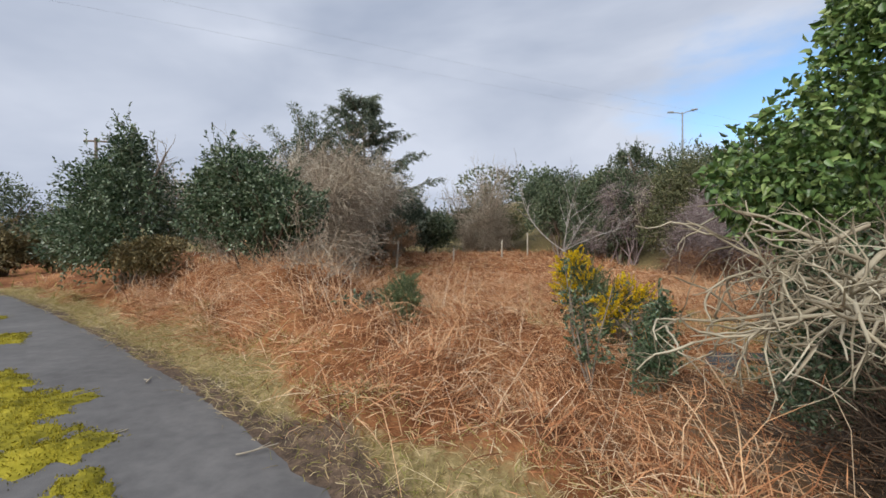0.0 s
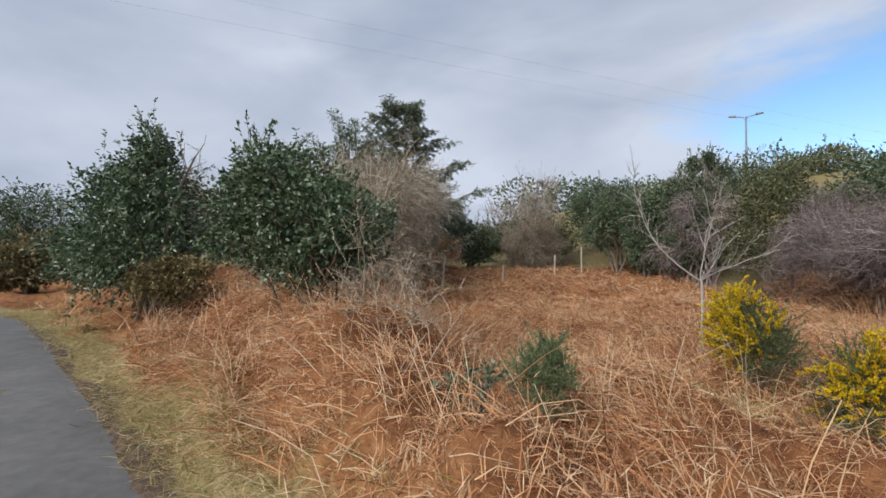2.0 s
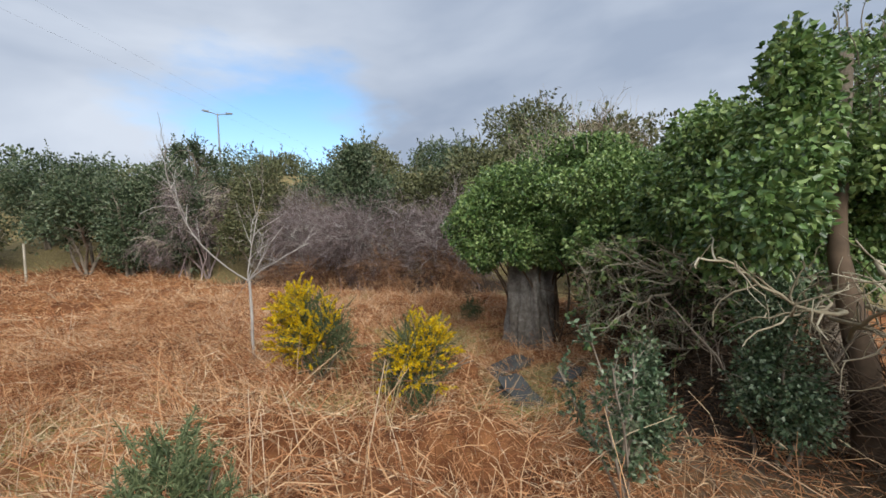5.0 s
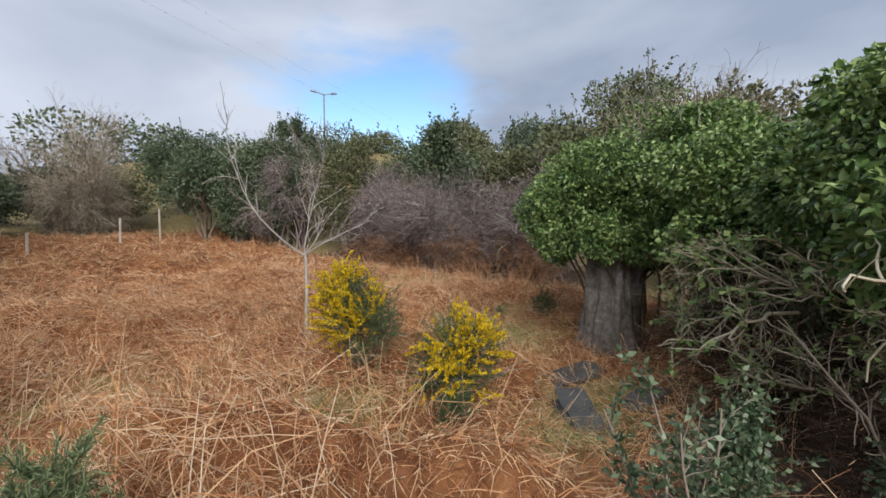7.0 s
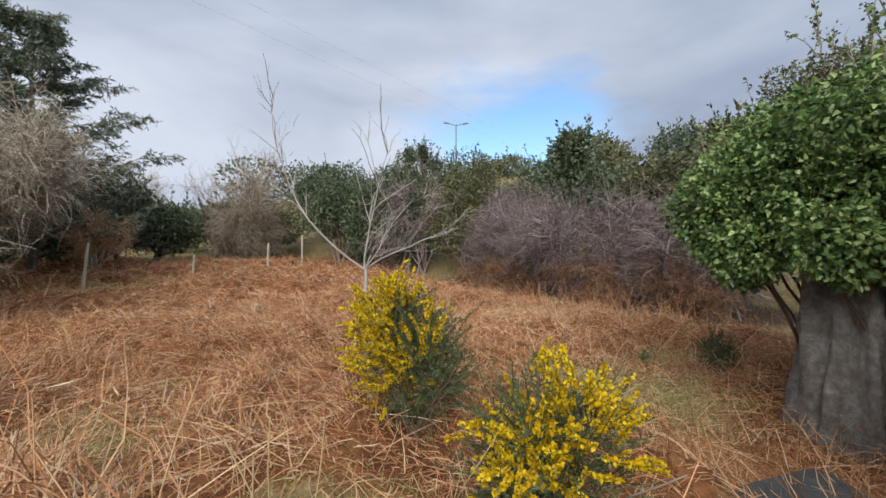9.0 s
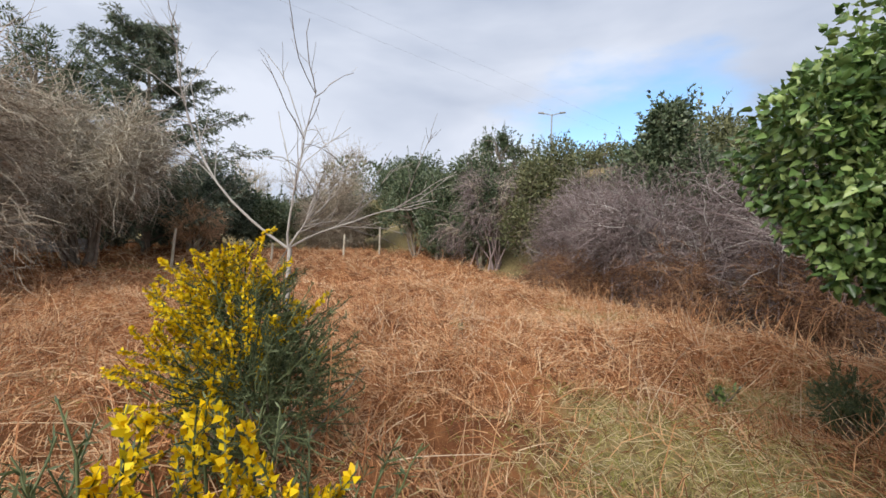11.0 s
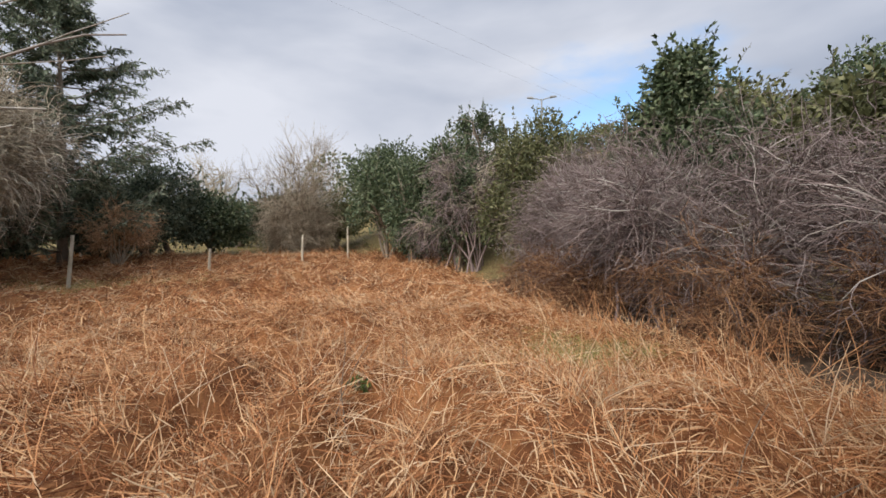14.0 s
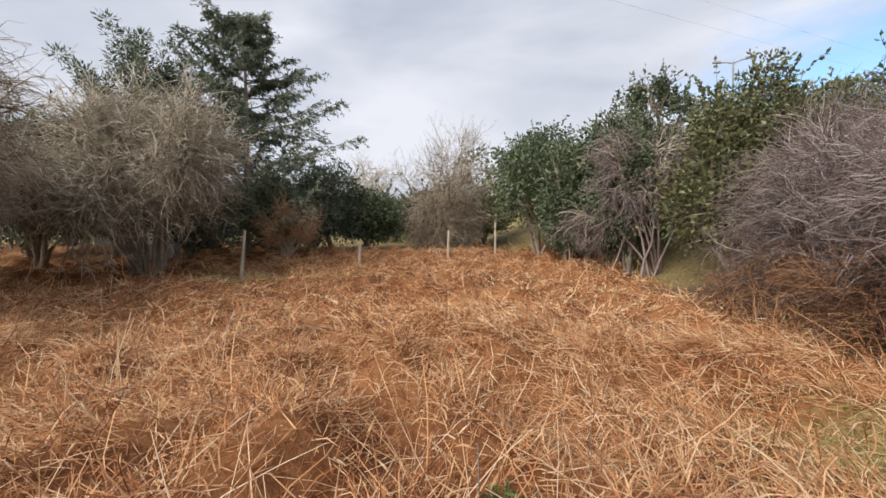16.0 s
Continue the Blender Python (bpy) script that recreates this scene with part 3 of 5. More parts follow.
def long_stems():
    """Long bleached bracken stems leaning over the rest, singly and in upright tufts."""
    rng = np.random.default_rng(14)
    x, y = scatter(rng, 7400, -8, 9.4, 2, 17)
    d = off_road(x, y)
    k = rng.uniform(0, 1, len(x)) < field_mask(x, y, d) * 0.8
    x, y, d = x[k], y[k], d[k]
    e = rng.uniform(0.05, 0.65, len(x))
    # beside the lane the stems still stand
    e = np.where((d < 4.2) & (x < 1.2) & (rng.uniform(0, 1, len(x)) < 0.5), rng.uniform(0.8, 1.5, len(x)), e)
    tx, ty = scatter(rng, 90, -5, 9, 4, 16)
    tk = rng.uniform(0, 1, 90) < field_mask(tx, ty, off_road(tx, ty))
    tx, ty = np.repeat(tx[tk], 11), np.repeat(ty[tk], 11)
    x = np.concatenate([x, tx + rng.normal(0, 0.07, len(tx))])
    y = np.concatenate([y, ty + rng.normal(0, 0.07, len(tx))])
    e = np.concatenate([e, rng.uniform(0.8, 1.5, len(tx))])
    # trodden flat along the walked line
    line = dense([(-0.9, 3.6), (1.0, 4.6), (2.4, 5.3), (3.4, 5.7), (4.2, 6.7), (4.9, 8.2), (5.1, 10.3)])
    trod = np.sqrt(((np.stack([x, y], 1)[:, None] - line[None]) ** 2).sum(-1)).min(1) < 0.75
    e = np.where(trod, np.minimum(e, 0.2), e)
    z = land(x, y) + mat_top(x, y) - 0.04
    a = rng.uniform(0, 6.28, len(x))
    P = grow(rng, np.stack([x, y, z], -1), np.stack([np.cos(a) * np.cos(e), np.sin(a) * np.cos(e), np.sin(e)], -1), rng.uniform(0.25, 0.8, len(x)), 4, 0.06, (0, 0, -0.4))
    r = rng.uniform(0.003, 0.006, len(x))
    tagged(new("bracken_stems", mesh_np("bracken_stems", *tubes(P, r, r * 0.45, 3), M_STEMS)), "long bleached bracken stems leaning over fallen fronds", "bracken", kind="stuff")


M_STEMS = material("bleached_stem", [(0.25, (0.42, 0.20, 0.09)), (0.5, (0.66, 0.43, 0.25)), (0.75, (0.79, 0.63, 0.45))], 0.75, 2, island=0.6)
long_stems()


def build_grass():
    rng = np.random.default_rng(12)
    def blades(n, x, y, ln, wide, lean):
        z = land(x, y) + mat_top(x, y) - 0.01
        a = rng.uniform(0, 6.28, len(x))
        way = np.stack([np.cos(a) * lean, np.sin(a) * lean, np.ones(len(x))], -1) + rng.normal(0, 0.25, (len(x), 3))
        P = grow(rng, np.stack([x, y, z], -1), way, ln * rng.uniform(0.5, 1.4, len(x)), 3, 0.2, (0, 0, -0.5))
        return ribbons(P, wide, wide * 0.25, rng)
    # verge along the lane
    near_edge = np.nonzero((EDGE[:, 0] > -14) & (EDGE[:, 0] < 3))[0]
    i = rng.choice(near_edge, 56000)
    off = np.abs(rng.normal(0.36, 0.24, len(i))) + 0.06
    p = EDGE[i] + EDGE_N[i] * off[:, None] + rng.normal(0, 0.12, (len(i), 2))
    near = rng.uniform(0, 1, len(i)) < 0.7 + 0.4 * waves(p[:, 0], p[:, 1], 2.3, 15)
    p = p[near]
    half = int(len(p) * 0.42)
    tagged(new("verge_grass", mesh_np("verge_grass", *blades(0, p[:half, 0], p[:half, 1], 0.10, 0.006, 0.9), M_GRASS)), "short yellow-green grass on the lane's verge", "grass", kind="stuff")
    tagged(new("dry_verge_grass", mesh_np("dry_verge_grass", *blades(0, p[half:, 0], p[half:, 1], 0.17, 0.006, 1.6), M_STRAW)), "bleached flattened dry grass beside the lane", "grass", kind="stuff")
    # green openings in the bracken
    xs, ys = [], []
    for cx, cy, rx, ry in GREEN:
        n = int(4200 * min(rx * ry, 2.4))
        xs.append(rng.normal(cx, rx * 0.62, n)), ys.append(rng.normal(cy, ry * 0.62, n))
    x, y = np.concatenate(xs), np.concatenate(ys)
    k = rng.uniform(0, 1, len(x)) < 0.6
    tagged(new("field_grass", mesh_np("field_grass", *blades(0, x[k], y[k], 0.15, 0.007, 1.1), M_GRASS)), "low green grass in gaps of the bracken", "grass", kind="stuff")
    tagged(new("dry_field_grass", mesh_np("dry_field_grass", *blades(0, x[~k], y[~k], 0.26, 0.007, 1.5), M_STRAW)), "pale dry tussock grass among the bracken", "grass", kind="stuff")
    # far turf round about, coarse
    x, y = scatter(rng, 9000, -30, 12, -12, 60)
    d = off_road(x, y)
    ok = ((d < -ROAD_W - 0.2) | (y > 34) | (x < -9)) & ((d > 0.3) | (d < -ROAD_W - 0.2))
    tagged(new("rough_grass", mesh_np("rough_grass", *blades(0, x[ok], y[ok], 0.35, 0.03, 0.8), M_GRASS)), "rough yellowing grass round the field and lane", "grass", kind="stuff")


build_grass()


# ---- shrubs and trees ----
def leafy_bush(name, base, lumps, label, category, mat, n, leaf, width, seed, group="", trunks=4, trunk_r=0.05, under=0.0, depth=0.45, bark=None, rough=0.16, twigs=0):
    """An evergreen shrub: several stems, inner twigs and a crown of single leaves."""
    rng = np.random.default_rng(seed)
    base = (base[0], base[1], gz(base[0], base[1]) - 0.03)
    ob = thing(name, base, label, category, group)
    c = np.mean([l[0] for l in lumps], 0)
    st = np.repeat(np.array([base]), trunks, 0) + rng.normal(0, 0.12, (trunks, 3)) * np.array([1, 1, 0])
    tgt = np.array([lumps[i % len(lumps)][0] for i in rng.integers(0, len(lumps), trunks)])
    L = np.linalg.norm(tgt - st, axis=1)
    T = grow(rng, st, unit(tgt - st) + np.array([0, 0, 0.25]), L, 7, 0.12)
    each("trunk", T, trunk_r, trunk_r * 0.4, 7, bark or M_BARK, ob)
    p0, d0 = shoots(rng, T, 24 * trunks, 0.45, 1.0, 0.9, 0.2)
    B = grow(rng, p0, d0, L.mean() * rng.uniform(0.1, 0.26, len(p0)), 4, 0.2)
    stuff_part("branchwork", tubes(B, trunk_r * 0.3, 0.004, 3), bark or M_BARK, ob)
    pts, out = lump_points(rng, lumps, n, depth, rough, under)
    way = out + rng.normal(0, 0.65, (n, 3)) + np.array([0, 0, -0.15])
    # leafy sprigs standing off the crown
    m = twigs or max(60, n // 130)
    p, o = lump_points(rng, lumps, m, 0.12, rough)
    S = grow(rng, p, o + np.array([0, 0, 0.7]) + rng.normal(0, 0.3, o.shape), leaf * rng.uniform(2.5, 6.0, m), 4, 0.16)
    stuff_part("shoot_growth", tubes(S, leaf * 0.05, leaf * 0.03, 3), bark or M_BARK, ob)
    q, e = shoots(rng, S, m * 11, 0.1, 1.0, 0.7, 0.1)
    part("crown", join_np([leaves(rng, pts, way, leaf, width), leaves(rng, q, e, leaf, width)]), mat, ob)
    return ob


def bare_bush(name, base, centre, radii, label, category, mat, n, seed, group="", stems=12, twig_r=0.004, droop=0.0, trunk_mat=None, twig_len=0.5, trunk_r=0.045, foot=0.28, lo=0.3, bough_mat=None):
    """A leafless shrub: stems, boughs and dense wandering twigs."""
    rng = np.random.default_rng(seed)
    base = (base[0], base[1], gz(base[0], base[1]) - 0.03)
    ob = thing(name, base, label, category, group)
    radii, centre = np.array(radii, float), np.array(centre, float)
    size = radii.mean()
    st = np.repeat(np.array([base]), stems, 0) + rng.normal(0, foot, (stems, 3)) * radii * np.array([1, 1, 0])
    tgt = centre + unit(rng.normal(0, 1, (stems, 3)) + np.array([0, 0, 0.4])) * radii * 0.6
    T = grow(rng, st, tgt - st + np.array([0, 0, 0.3]), np.linalg.norm(tgt - st, axis=1), 8, 0.13)
    each("stem", T, trunk_r, trunk_r * 0.35, 6, trunk_mat or mat, ob)
    p0, d0 = shoots(rng, T, n // 12, lo, 1.0, 0.9)
    d0 = d0 + unit(p0 - centre) * 0.5
    B = grow(rng, p0, d0, size * rng.uniform(0.35, 0.85, len(p0)), 6, 0.24, (0, 0, -droop))
    stuff_part("bough_tangle", tubes(B, trunk_r * 0.38, twig_r, 4), bough_mat or mat, ob)
    p1, d1 = shoots(rng, B, n // 3, 0.2, 1.0, 0.9)
    C = grow(rng, p1, d1 + unit(p1 - centre) * 0.35, twig_len * rng.uniform(0.5, 1.5, len(p1)), 4, 0.28, (0, 0, -droop * 1.5))
    p2, d2 = shoots(rng, C, n, 0.2, 1.0, 0.8)
    D = grow(rng, p2, d2, twig_len * 0.55 * rng.uniform(0.5, 1.5, len(p2)), 3, 0.3, (0, 0, -droop))
    stuff_part("twig_tangle", join_np([tubes(C, twig_r * 1.6, twig_r * 0.8, 3), tubes(D, twig_r, twig_r * 0.5, 3)]), mat, ob)
    return ob


def lumps_of(seed, *ell, count=9, size=(0.35, 0.55)):
    rng = np.random.default_rng(seed)
    out = []
    for c, r in ell:
        out += sub_lumps(rng, c, r, count, size)
    return out


# hollies by the lane
leafy_bush("holly_tree", (-8.3, 10.9), lumps_of(1, ((-8.3, 10.9, 1.9), (1.95, 1.6, 1.2)), ((-8.1, 10.8, 3.0), (1.35, 1.1, 0.95)), ((-7.85, 10.6, 3.95), (0.5, 0.5, 0.7))),
           "tall conical dark green holly tree beside the lane", "tree", M_HOLLY, 25000, 0.095, 0.05, 21, rough=0.26, twigs=260)
leafy_bush("holly_bush", (-3.1, 7.3), lumps_of(2, ((-3.5, 7.9, 2.3), (1.3, 1.1, 0.75)), ((-3.85, 8.1, 2.75), (0.9, 0.8, 0.55)), ((-2.75, 7.6, 2.05), (0.75, 0.7, 0.55)), ((-4.3, 8.3, 2.1), (0.8, 0.8, 0.7)), ((-3.3, 7.8, 1.65), (1.1, 0.8, 0.4)), size=(0.25, 0.45)),
           "broad glossy holly bush on bare leaning stems above bracken", "bush", M_HOLLY, 30000, 0.07, 0.04, 22, trunks=5, trunk_r=0.03, twigs=420, rough=0.24, bark=M_SHADED_WOOD)
# twiggy thicket under and behind the hollies
leafy_bush("bramble_bush", (-7.0, 10.0), lumps_of(7, ((-7.0, 10.1, 1.25), (1.1, 0.7, 0.5)), size=(0.25, 0.45)), "low brownish green bramble below the hollies", "bush", M_BRAMBLE, 6000, 0.07, 0.045, 27, trunks=4, trunk_r=0.015, depth=0.7)
bare_bush("bare_shrub", (-2.3, 7.0), (-1.9, 7.0, 1.3), (0.75, 0.5, 0.65), "thin leafless shrub leaning out from holly stems", "bush", M_TAN, 420, 24, stems=7, trunk_r=0.009, twig_r=0.003, twig_len=0.35)
# old hawthorns at the back of the field
bare_bush("hawthorn_tree", (-5.2, 22.6), (-5.2, 22.3, 4.0), (3.4, 2.4, 1.5), "old leafless hawthorn with drooping lichened grey twigs", "tree", M_HAW, 14000, 25, stems=12, twig_r=0.0085, droop=0.25, trunk_r=0.07, twig_len=0.8, foot=0.06, lo=0.68, bough_mat=M_PALEBARK, trunk_mat=M_BARK)
bare_bush("hawthorn_tree", (-9.0, 18.6), (-8.9, 18.6, 4.3), (2.5, 2.2, 2.0), "leafless hawthorn with dense brownish grey twigs", "tree", M_HAW, 13000, 26, stems=9, twig_r=0.0065, droop=0.2, trunk_r=0.08, twig_len=0.75, foot=0.08, lo=0.5)
bare_bush("hawthorn_tree", (-5.3, 15.6), (-5.2, 15.6, 3.5), (2.4, 1.8, 1.9), "spreading leafless hawthorn behind the holly bush", "tree", M_TAN, 13000, 29, stems=10, twig_r=0.0055, droop=0.35, trunk_r=0.07, twig_len=0.7, foot=0.07, lo=0.45)


def spruce(base, height, reach, seed, label, mat=M_SPRUCE, n_whorl=22, sparse=1.0):
    rng = np.random.default_rng(seed)
    b = np.array((base[0], base[1], gz(*base) - 0.05))
    ob = thing("spruce_tree", tuple(b), label, "tree")
    T = grow(rng, b[None], np.array([[0.03, 0, 1.0]]), height, 14, 0.015)
    part("trunk", tubes(T, 0.20, 0.02, 8), M_BARK, ob, smooth=True)
    bp, bd, bl = [], [], []
    for w in range(n_whorl):
        f = min(0.97, 0.05 + 0.92 * (w + rng.uniform(-0.4, 0.4)) / n_whorl + 0.01)
        for _ in range(rng.integers(4, 7)):
            if rng.uniform() > sparse:
                continue
            a = rng.uniform(0, 6.28)
            j = f * 13
            i = int(j)
            p = T[0, i] * (1 - j + i) + T[0, min(i + 1, 13)] * (j - i)
            bp.append(p)
            bd.append((math.cos(a), math.sin(a), rng.uniform(-0.1, 0.4)))
            bl.append(reach * (1 - f) ** 0.75 * rng.uniform(0.3, 1.4) + 0.35)
    B = grow(rng, np.array(bp), np.array(bd), np.array(bl), 8, 0.08, (0, 0, 0.5))
    stuff_part("bough_tangle", tubes(B, 0.035, 0.008, 4), M_BARK, ob)
    n = len(B) * 40
    p, d = shoots(rng, B, n, 0.22, 1.0, 0.0)
    side = unit(np.cross(d, np.array([0, 0, 1.0]))) * rng.choice([-1, 1], n)[:, None]
    S = grow(rng, p, d * 0.9 + side * 0.9 + np.array([0, 0, -0.25]), rng.uniform(0.25, 0.8, n), 3, 0.1, (0, 0, -0.5))
    stuff_part("twig_tangle", tubes(S, 0.007, 0.003, 3), M_BARK, ob)
    q, e = shoots(rng, S, n * 11, 0.0, 1.0, 0.65)
    part("crown", leaves(rng, q, e + np.array([0, 0, -0.15]), 0.22, 0.055), mat, ob)


spruce((-5.5, 28.8), 11.5, 5.6, 31, "ragged dark green spruce with long upswept boughs", n_whorl=30, sparse=0.85)


def clump_pine(base, height, seed, label):
    rng = np.random.default_rng(seed)
    b = np.array((base[0], base[1], gz(*base) - 0.05))
    ob = thing("pine_tree", tuple(b), label, "tree")
    T = grow(rng, b[None], np.array([[0.02, 0, 1.0]]), height * 0.95, 10, 0.04)
    part("trunk", tubes(T, 0.2, 0.04, 8), M_BARK, ob, smooth=True)
    p, d = shoots(rng, T, 60, 0.4, 1.0, 0.9, 0.1)
    B = grow(rng, p, d, rng.uniform(1.2, 3.4, 60), 6, 0.12, (0, 0, 0.5))
    stuff_part("bough_tangle", tubes(B, 0.05, 0.012, 4), M_BARK, ob)
    tips = np.concatenate([B[:, -1], B[:, -2], B[:, 3]])
    i = rng.integers(0, len(tips), 15000)
    o = unit(rng.normal(0, 1, (15000, 3)))
    pts = tips[i] + o * np.array([0.38, 0.38, 0.28]) * rng.uniform(0.2, 1, (15000, 1))
    part("crown", leaves(rng, pts, o + rng.normal(0, 0.4, (15000, 3)) + np.array([0, 0, 0.5]), 0.2, 0.05), M_EVER, ob)


clump_pine((-9.2, 25.9), 7.3, 32, "dark pine with open clumped crown against sky")


def big_evergreen(name, base, ell, label, mat, n, leaf, seed, group="", category="bush", count=9, trunk_r=0.09, under=0.0):
    return leafy_bush(name, base, lumps_of(seed, *ell, count=count, size=(0.28, 0.5)), label, category, mat, n, leaf, leaf * 0.55, seed, group, trunks=5, trunk_r=trunk_r, under=under, depth=0.5)


HEDGE = "hedge round the field"
big_evergreen("evergreen_tree", (-9.6, 23.4), [((-9.6, 23.4, 3.4), (2.1, 1.9, 2.6))], "dark evergreen tree beside the old hawthorn", M_EVER, 12000, 0.15, 40, category="tree")
big_evergreen("evergreen_bush", (4.6, 38.6), [((4.6, 38.6, 2.7), (2.6, 1.6, 1.7))], "green bush in the far hedge beyond posts", M_OLIVE, 7000, 0.2, 39, HEDGE)
big_evergreen("evergreen_bush", (-3.9, 32.5), [((-3.9, 32.5, 2.4), (1.9, 1.5, 1.9))], "dark green bush behind the orange shrub", M_SPRUCE, 8000, 0.18, 38, HEDGE)
big_evergreen("evergreen_tree", (-12.5, 25.5), [((-12.5, 25.5, 3.4), (3.0, 2.4, 2.9))], "dense dark evergreen tree behind the hawthorns", M_EVER, 14000, 0.2, 41, category="tree")
big_evergreen("evergreen_bush", (-7.0, 33.5), [((-7.0, 33.5, 2.8), (3.2, 2.0, 2.2))], "dark evergreen thicket below the spruce", M_SPRUCE, 9000, 0.22, 42, HEDGE)
big_evergreen("evergreen_bush", (-1.6, 35.5), [((-1.6, 35.5, 2.7), (2.6, 2.0, 2.0))], "dark green bush in the far hedge", M_EVER, 8000, 0.22, 43, HEDGE)
big_evergreen("evergreen_bush", (2.2, 39.5), [((2.2, 39.5, 3.2), (3.0, 2.0, 1.9))], "green bush in the far hedge beyond posts", M_EVER, 7000, 0.24, 44, HEDGE)
bare_bush("orange_shrub", (-3.4, 28.3), (-3.4, 28.3, 2.25), (1.3, 1.0, 0.7), "leafless shrub with pale stems and orange-brown twigs", "bush", M_RUSTTWIG, 2200, 45, stems=14, lo=0.6, twig_r=0.006, trunk_mat=M_PALEBARK, twig_len=0.45, foot=0.06, trunk_r=0.035)
bare_bush("ash_tree", (3.2, 36.2), (3.2, 36.2, 5.6), (2.7, 2.2, 2.3), "leafless young ash with upright fine grey twigs", "tree", M_TAN, 3000, 46, stems=9, twig_r=0.006, droop=-0.6, trunk_mat=M_BARK, trunk_r=0.05, twig_len=1.0, foot=0.08, lo=0.45)
bare_bush("bare_thicket", (3.0, 35.4), (3.0, 35.4, 2.6), (2.6, 1.4, 1.7), "domed brown leafless thicket beyond the posts", "bush", M_TAN, 8000, 48, HEDGE, stems=14, twig_r=0.007, droop=0.4, trunk_mat=M_BARK, twig_len=0.7)
bare_bush("birch_tree", (-4.0, 46.0), (-4.0, 46.0, 5.8), (3.0, 2.4, 3.2), "distant pale leafless birch above the hedge", "tree", M_PALEBARK, 2400, 47, stems=7, twig_r=0.007, droop=-0.3, trunk_r=0.09, twig_len=1.0, foot=0.08)

# the tall hedge along the east side
big_evergreen("holly_thicket", (8.0, 30.0), [((8.0, 30.0, 3.6), (2.3, 2.6, 2.9)), ((7.8, 34.8, 5.0), (2.3, 2.4, 2.8))], "high dark holly thicket with shaded hollow beneath", M_EVER, 24000, 0.16, 51, HEDGE, under=0.35)
big_evergreen("holly_thicket", (10.7, 27.0), [((10.7, 27.0, 4.0), (2.3, 2.3, 3.2))], "dense green evergreen thicket in the tall hedge", M_EVER, 18000, 0.15, 52, HEDGE, under=0.35)
big_evergreen("evergreen_tree", (-3.3, 34.2), [((-3.3, 34.2, 3.6), (2.3, 1.7, 2.9))], "dark evergreen tree behind the orange shrub", M_SPRUCE, 12000, 0.17, 36, category="tree")
big_evergreen("holly_thicket", (10.2, 25.0), [((10.2, 25.0, 2.6), (1.5, 1.4, 2.1))], "dark green thicket half covered by bare twigs", M_EVER, 12000, 0.13, 58, HEDGE)
big_evergreen("evergreen_bush", (-6.6, 26.6), [((-6.6, 26.6, 2.2), (2.4, 1.3, 1.7))], "dark evergreen undergrowth behind the hawthorn", M_SPRUCE, 8000, 0.16, 59, HEDGE)
big_evergreen("evergreen_bush", (-4.9, 31.0), [((-4.9, 31.0, 2.4), (1.9, 1.3, 2.0))], "dark evergreen undergrowth round the spruce trunk", M_SPRUCE, 8000, 0.17, 37, HEDGE)
big_evergreen("holly_thicket", (8.7, 27.4), [((8.7, 27.4, 2.9), (1.8, 1.8, 2.5))], "dense dark holly thicket at the field edge", M_EVER, 16000, 0.14, 57, HEDGE)
bare_bush("bare_thicket", (10.6, 24.4), (10.3, 24.2, 3.6), (1.5, 1.2, 1.3), "brown leafless thicket draped over the hedge", "bush", M_THORN, 5000, 53, HEDGE, stems=12, lo=0.6, twig_r=0.006, droop=0.7, twig_len=0.7, bough_mat=M_PALEBARK)
bare_bush("bare_thicket", (12.4, 29.5), (12.2, 29.2, 5.6), (1.9, 1.4, 1.5), "pinkish brown leafless thicket topping the hedge", "bush", M_TAN, 5000, 49, HEDGE, stems=12, twig_r=0.007, droop=0.3, twig_len=0.8)
big_evergreen("holly_thicket", (11.7, 21.6), [((11.7, 21.6, 2.9), (1.9, 2.0, 2.6))], "olive green bush between leafless thickets", M_OLIVE, 15000, 0.13, 54, HEDGE)
big_evergreen("evergreen_tree", (12.3, 27.2), [((11.2, 27.2, 6.7), (0.45, 0.45, 0.75)), ((12.1, 27.4, 6.8), (0.5, 0.45, 0.9)), ((12.9, 27.2, 6.4), (0.5, 0.5, 0.5))], "small clump-crowned evergreen rising from the hedge", M_EVER, 2600, 0.14, 55, category="tree", count=5)
big_evergreen("evergreen_tree", (13.5, 17.0), [((13.6, 17.0, 3.6), (1.5, 1.5, 1.6)), ((13.2, 16.6, 5.0), (0.9, 0.9, 0.9))], "leafy evergreen tree standing above blackthorn", M_EVER, 15000, 0.14, 56, category="tree")
for k, (x, y, z, rx, ry, rz, n) in enumerate([(11.0, 17.3, 1.7, 1.4, 1.7, 1.45, 10000), (11.3, 14.2, 1.75, 1.5, 1.8, 1.5, 13000), (12.1, 11.4, 1.8, 1.6, 1.6, 1.5, 9000), (12.7, 19.6, 2.4, 1.6, 1.6, 1.9, 7000)]):
    bare_bush("blackthorn_bush", (x, y), (x, y, z), (rx, ry, rz), "dense leafless purplish grey blackthorn with lichened twigs", "bush", M_THORN, n, 60 + k, "blackthorn along the field", stems=18, twig_r=0.0044, droop=0.2, twig_len=0.6, trunk_r=0.032, bough_mat=M_LICHEN, foot=0.4, lo=0.45)
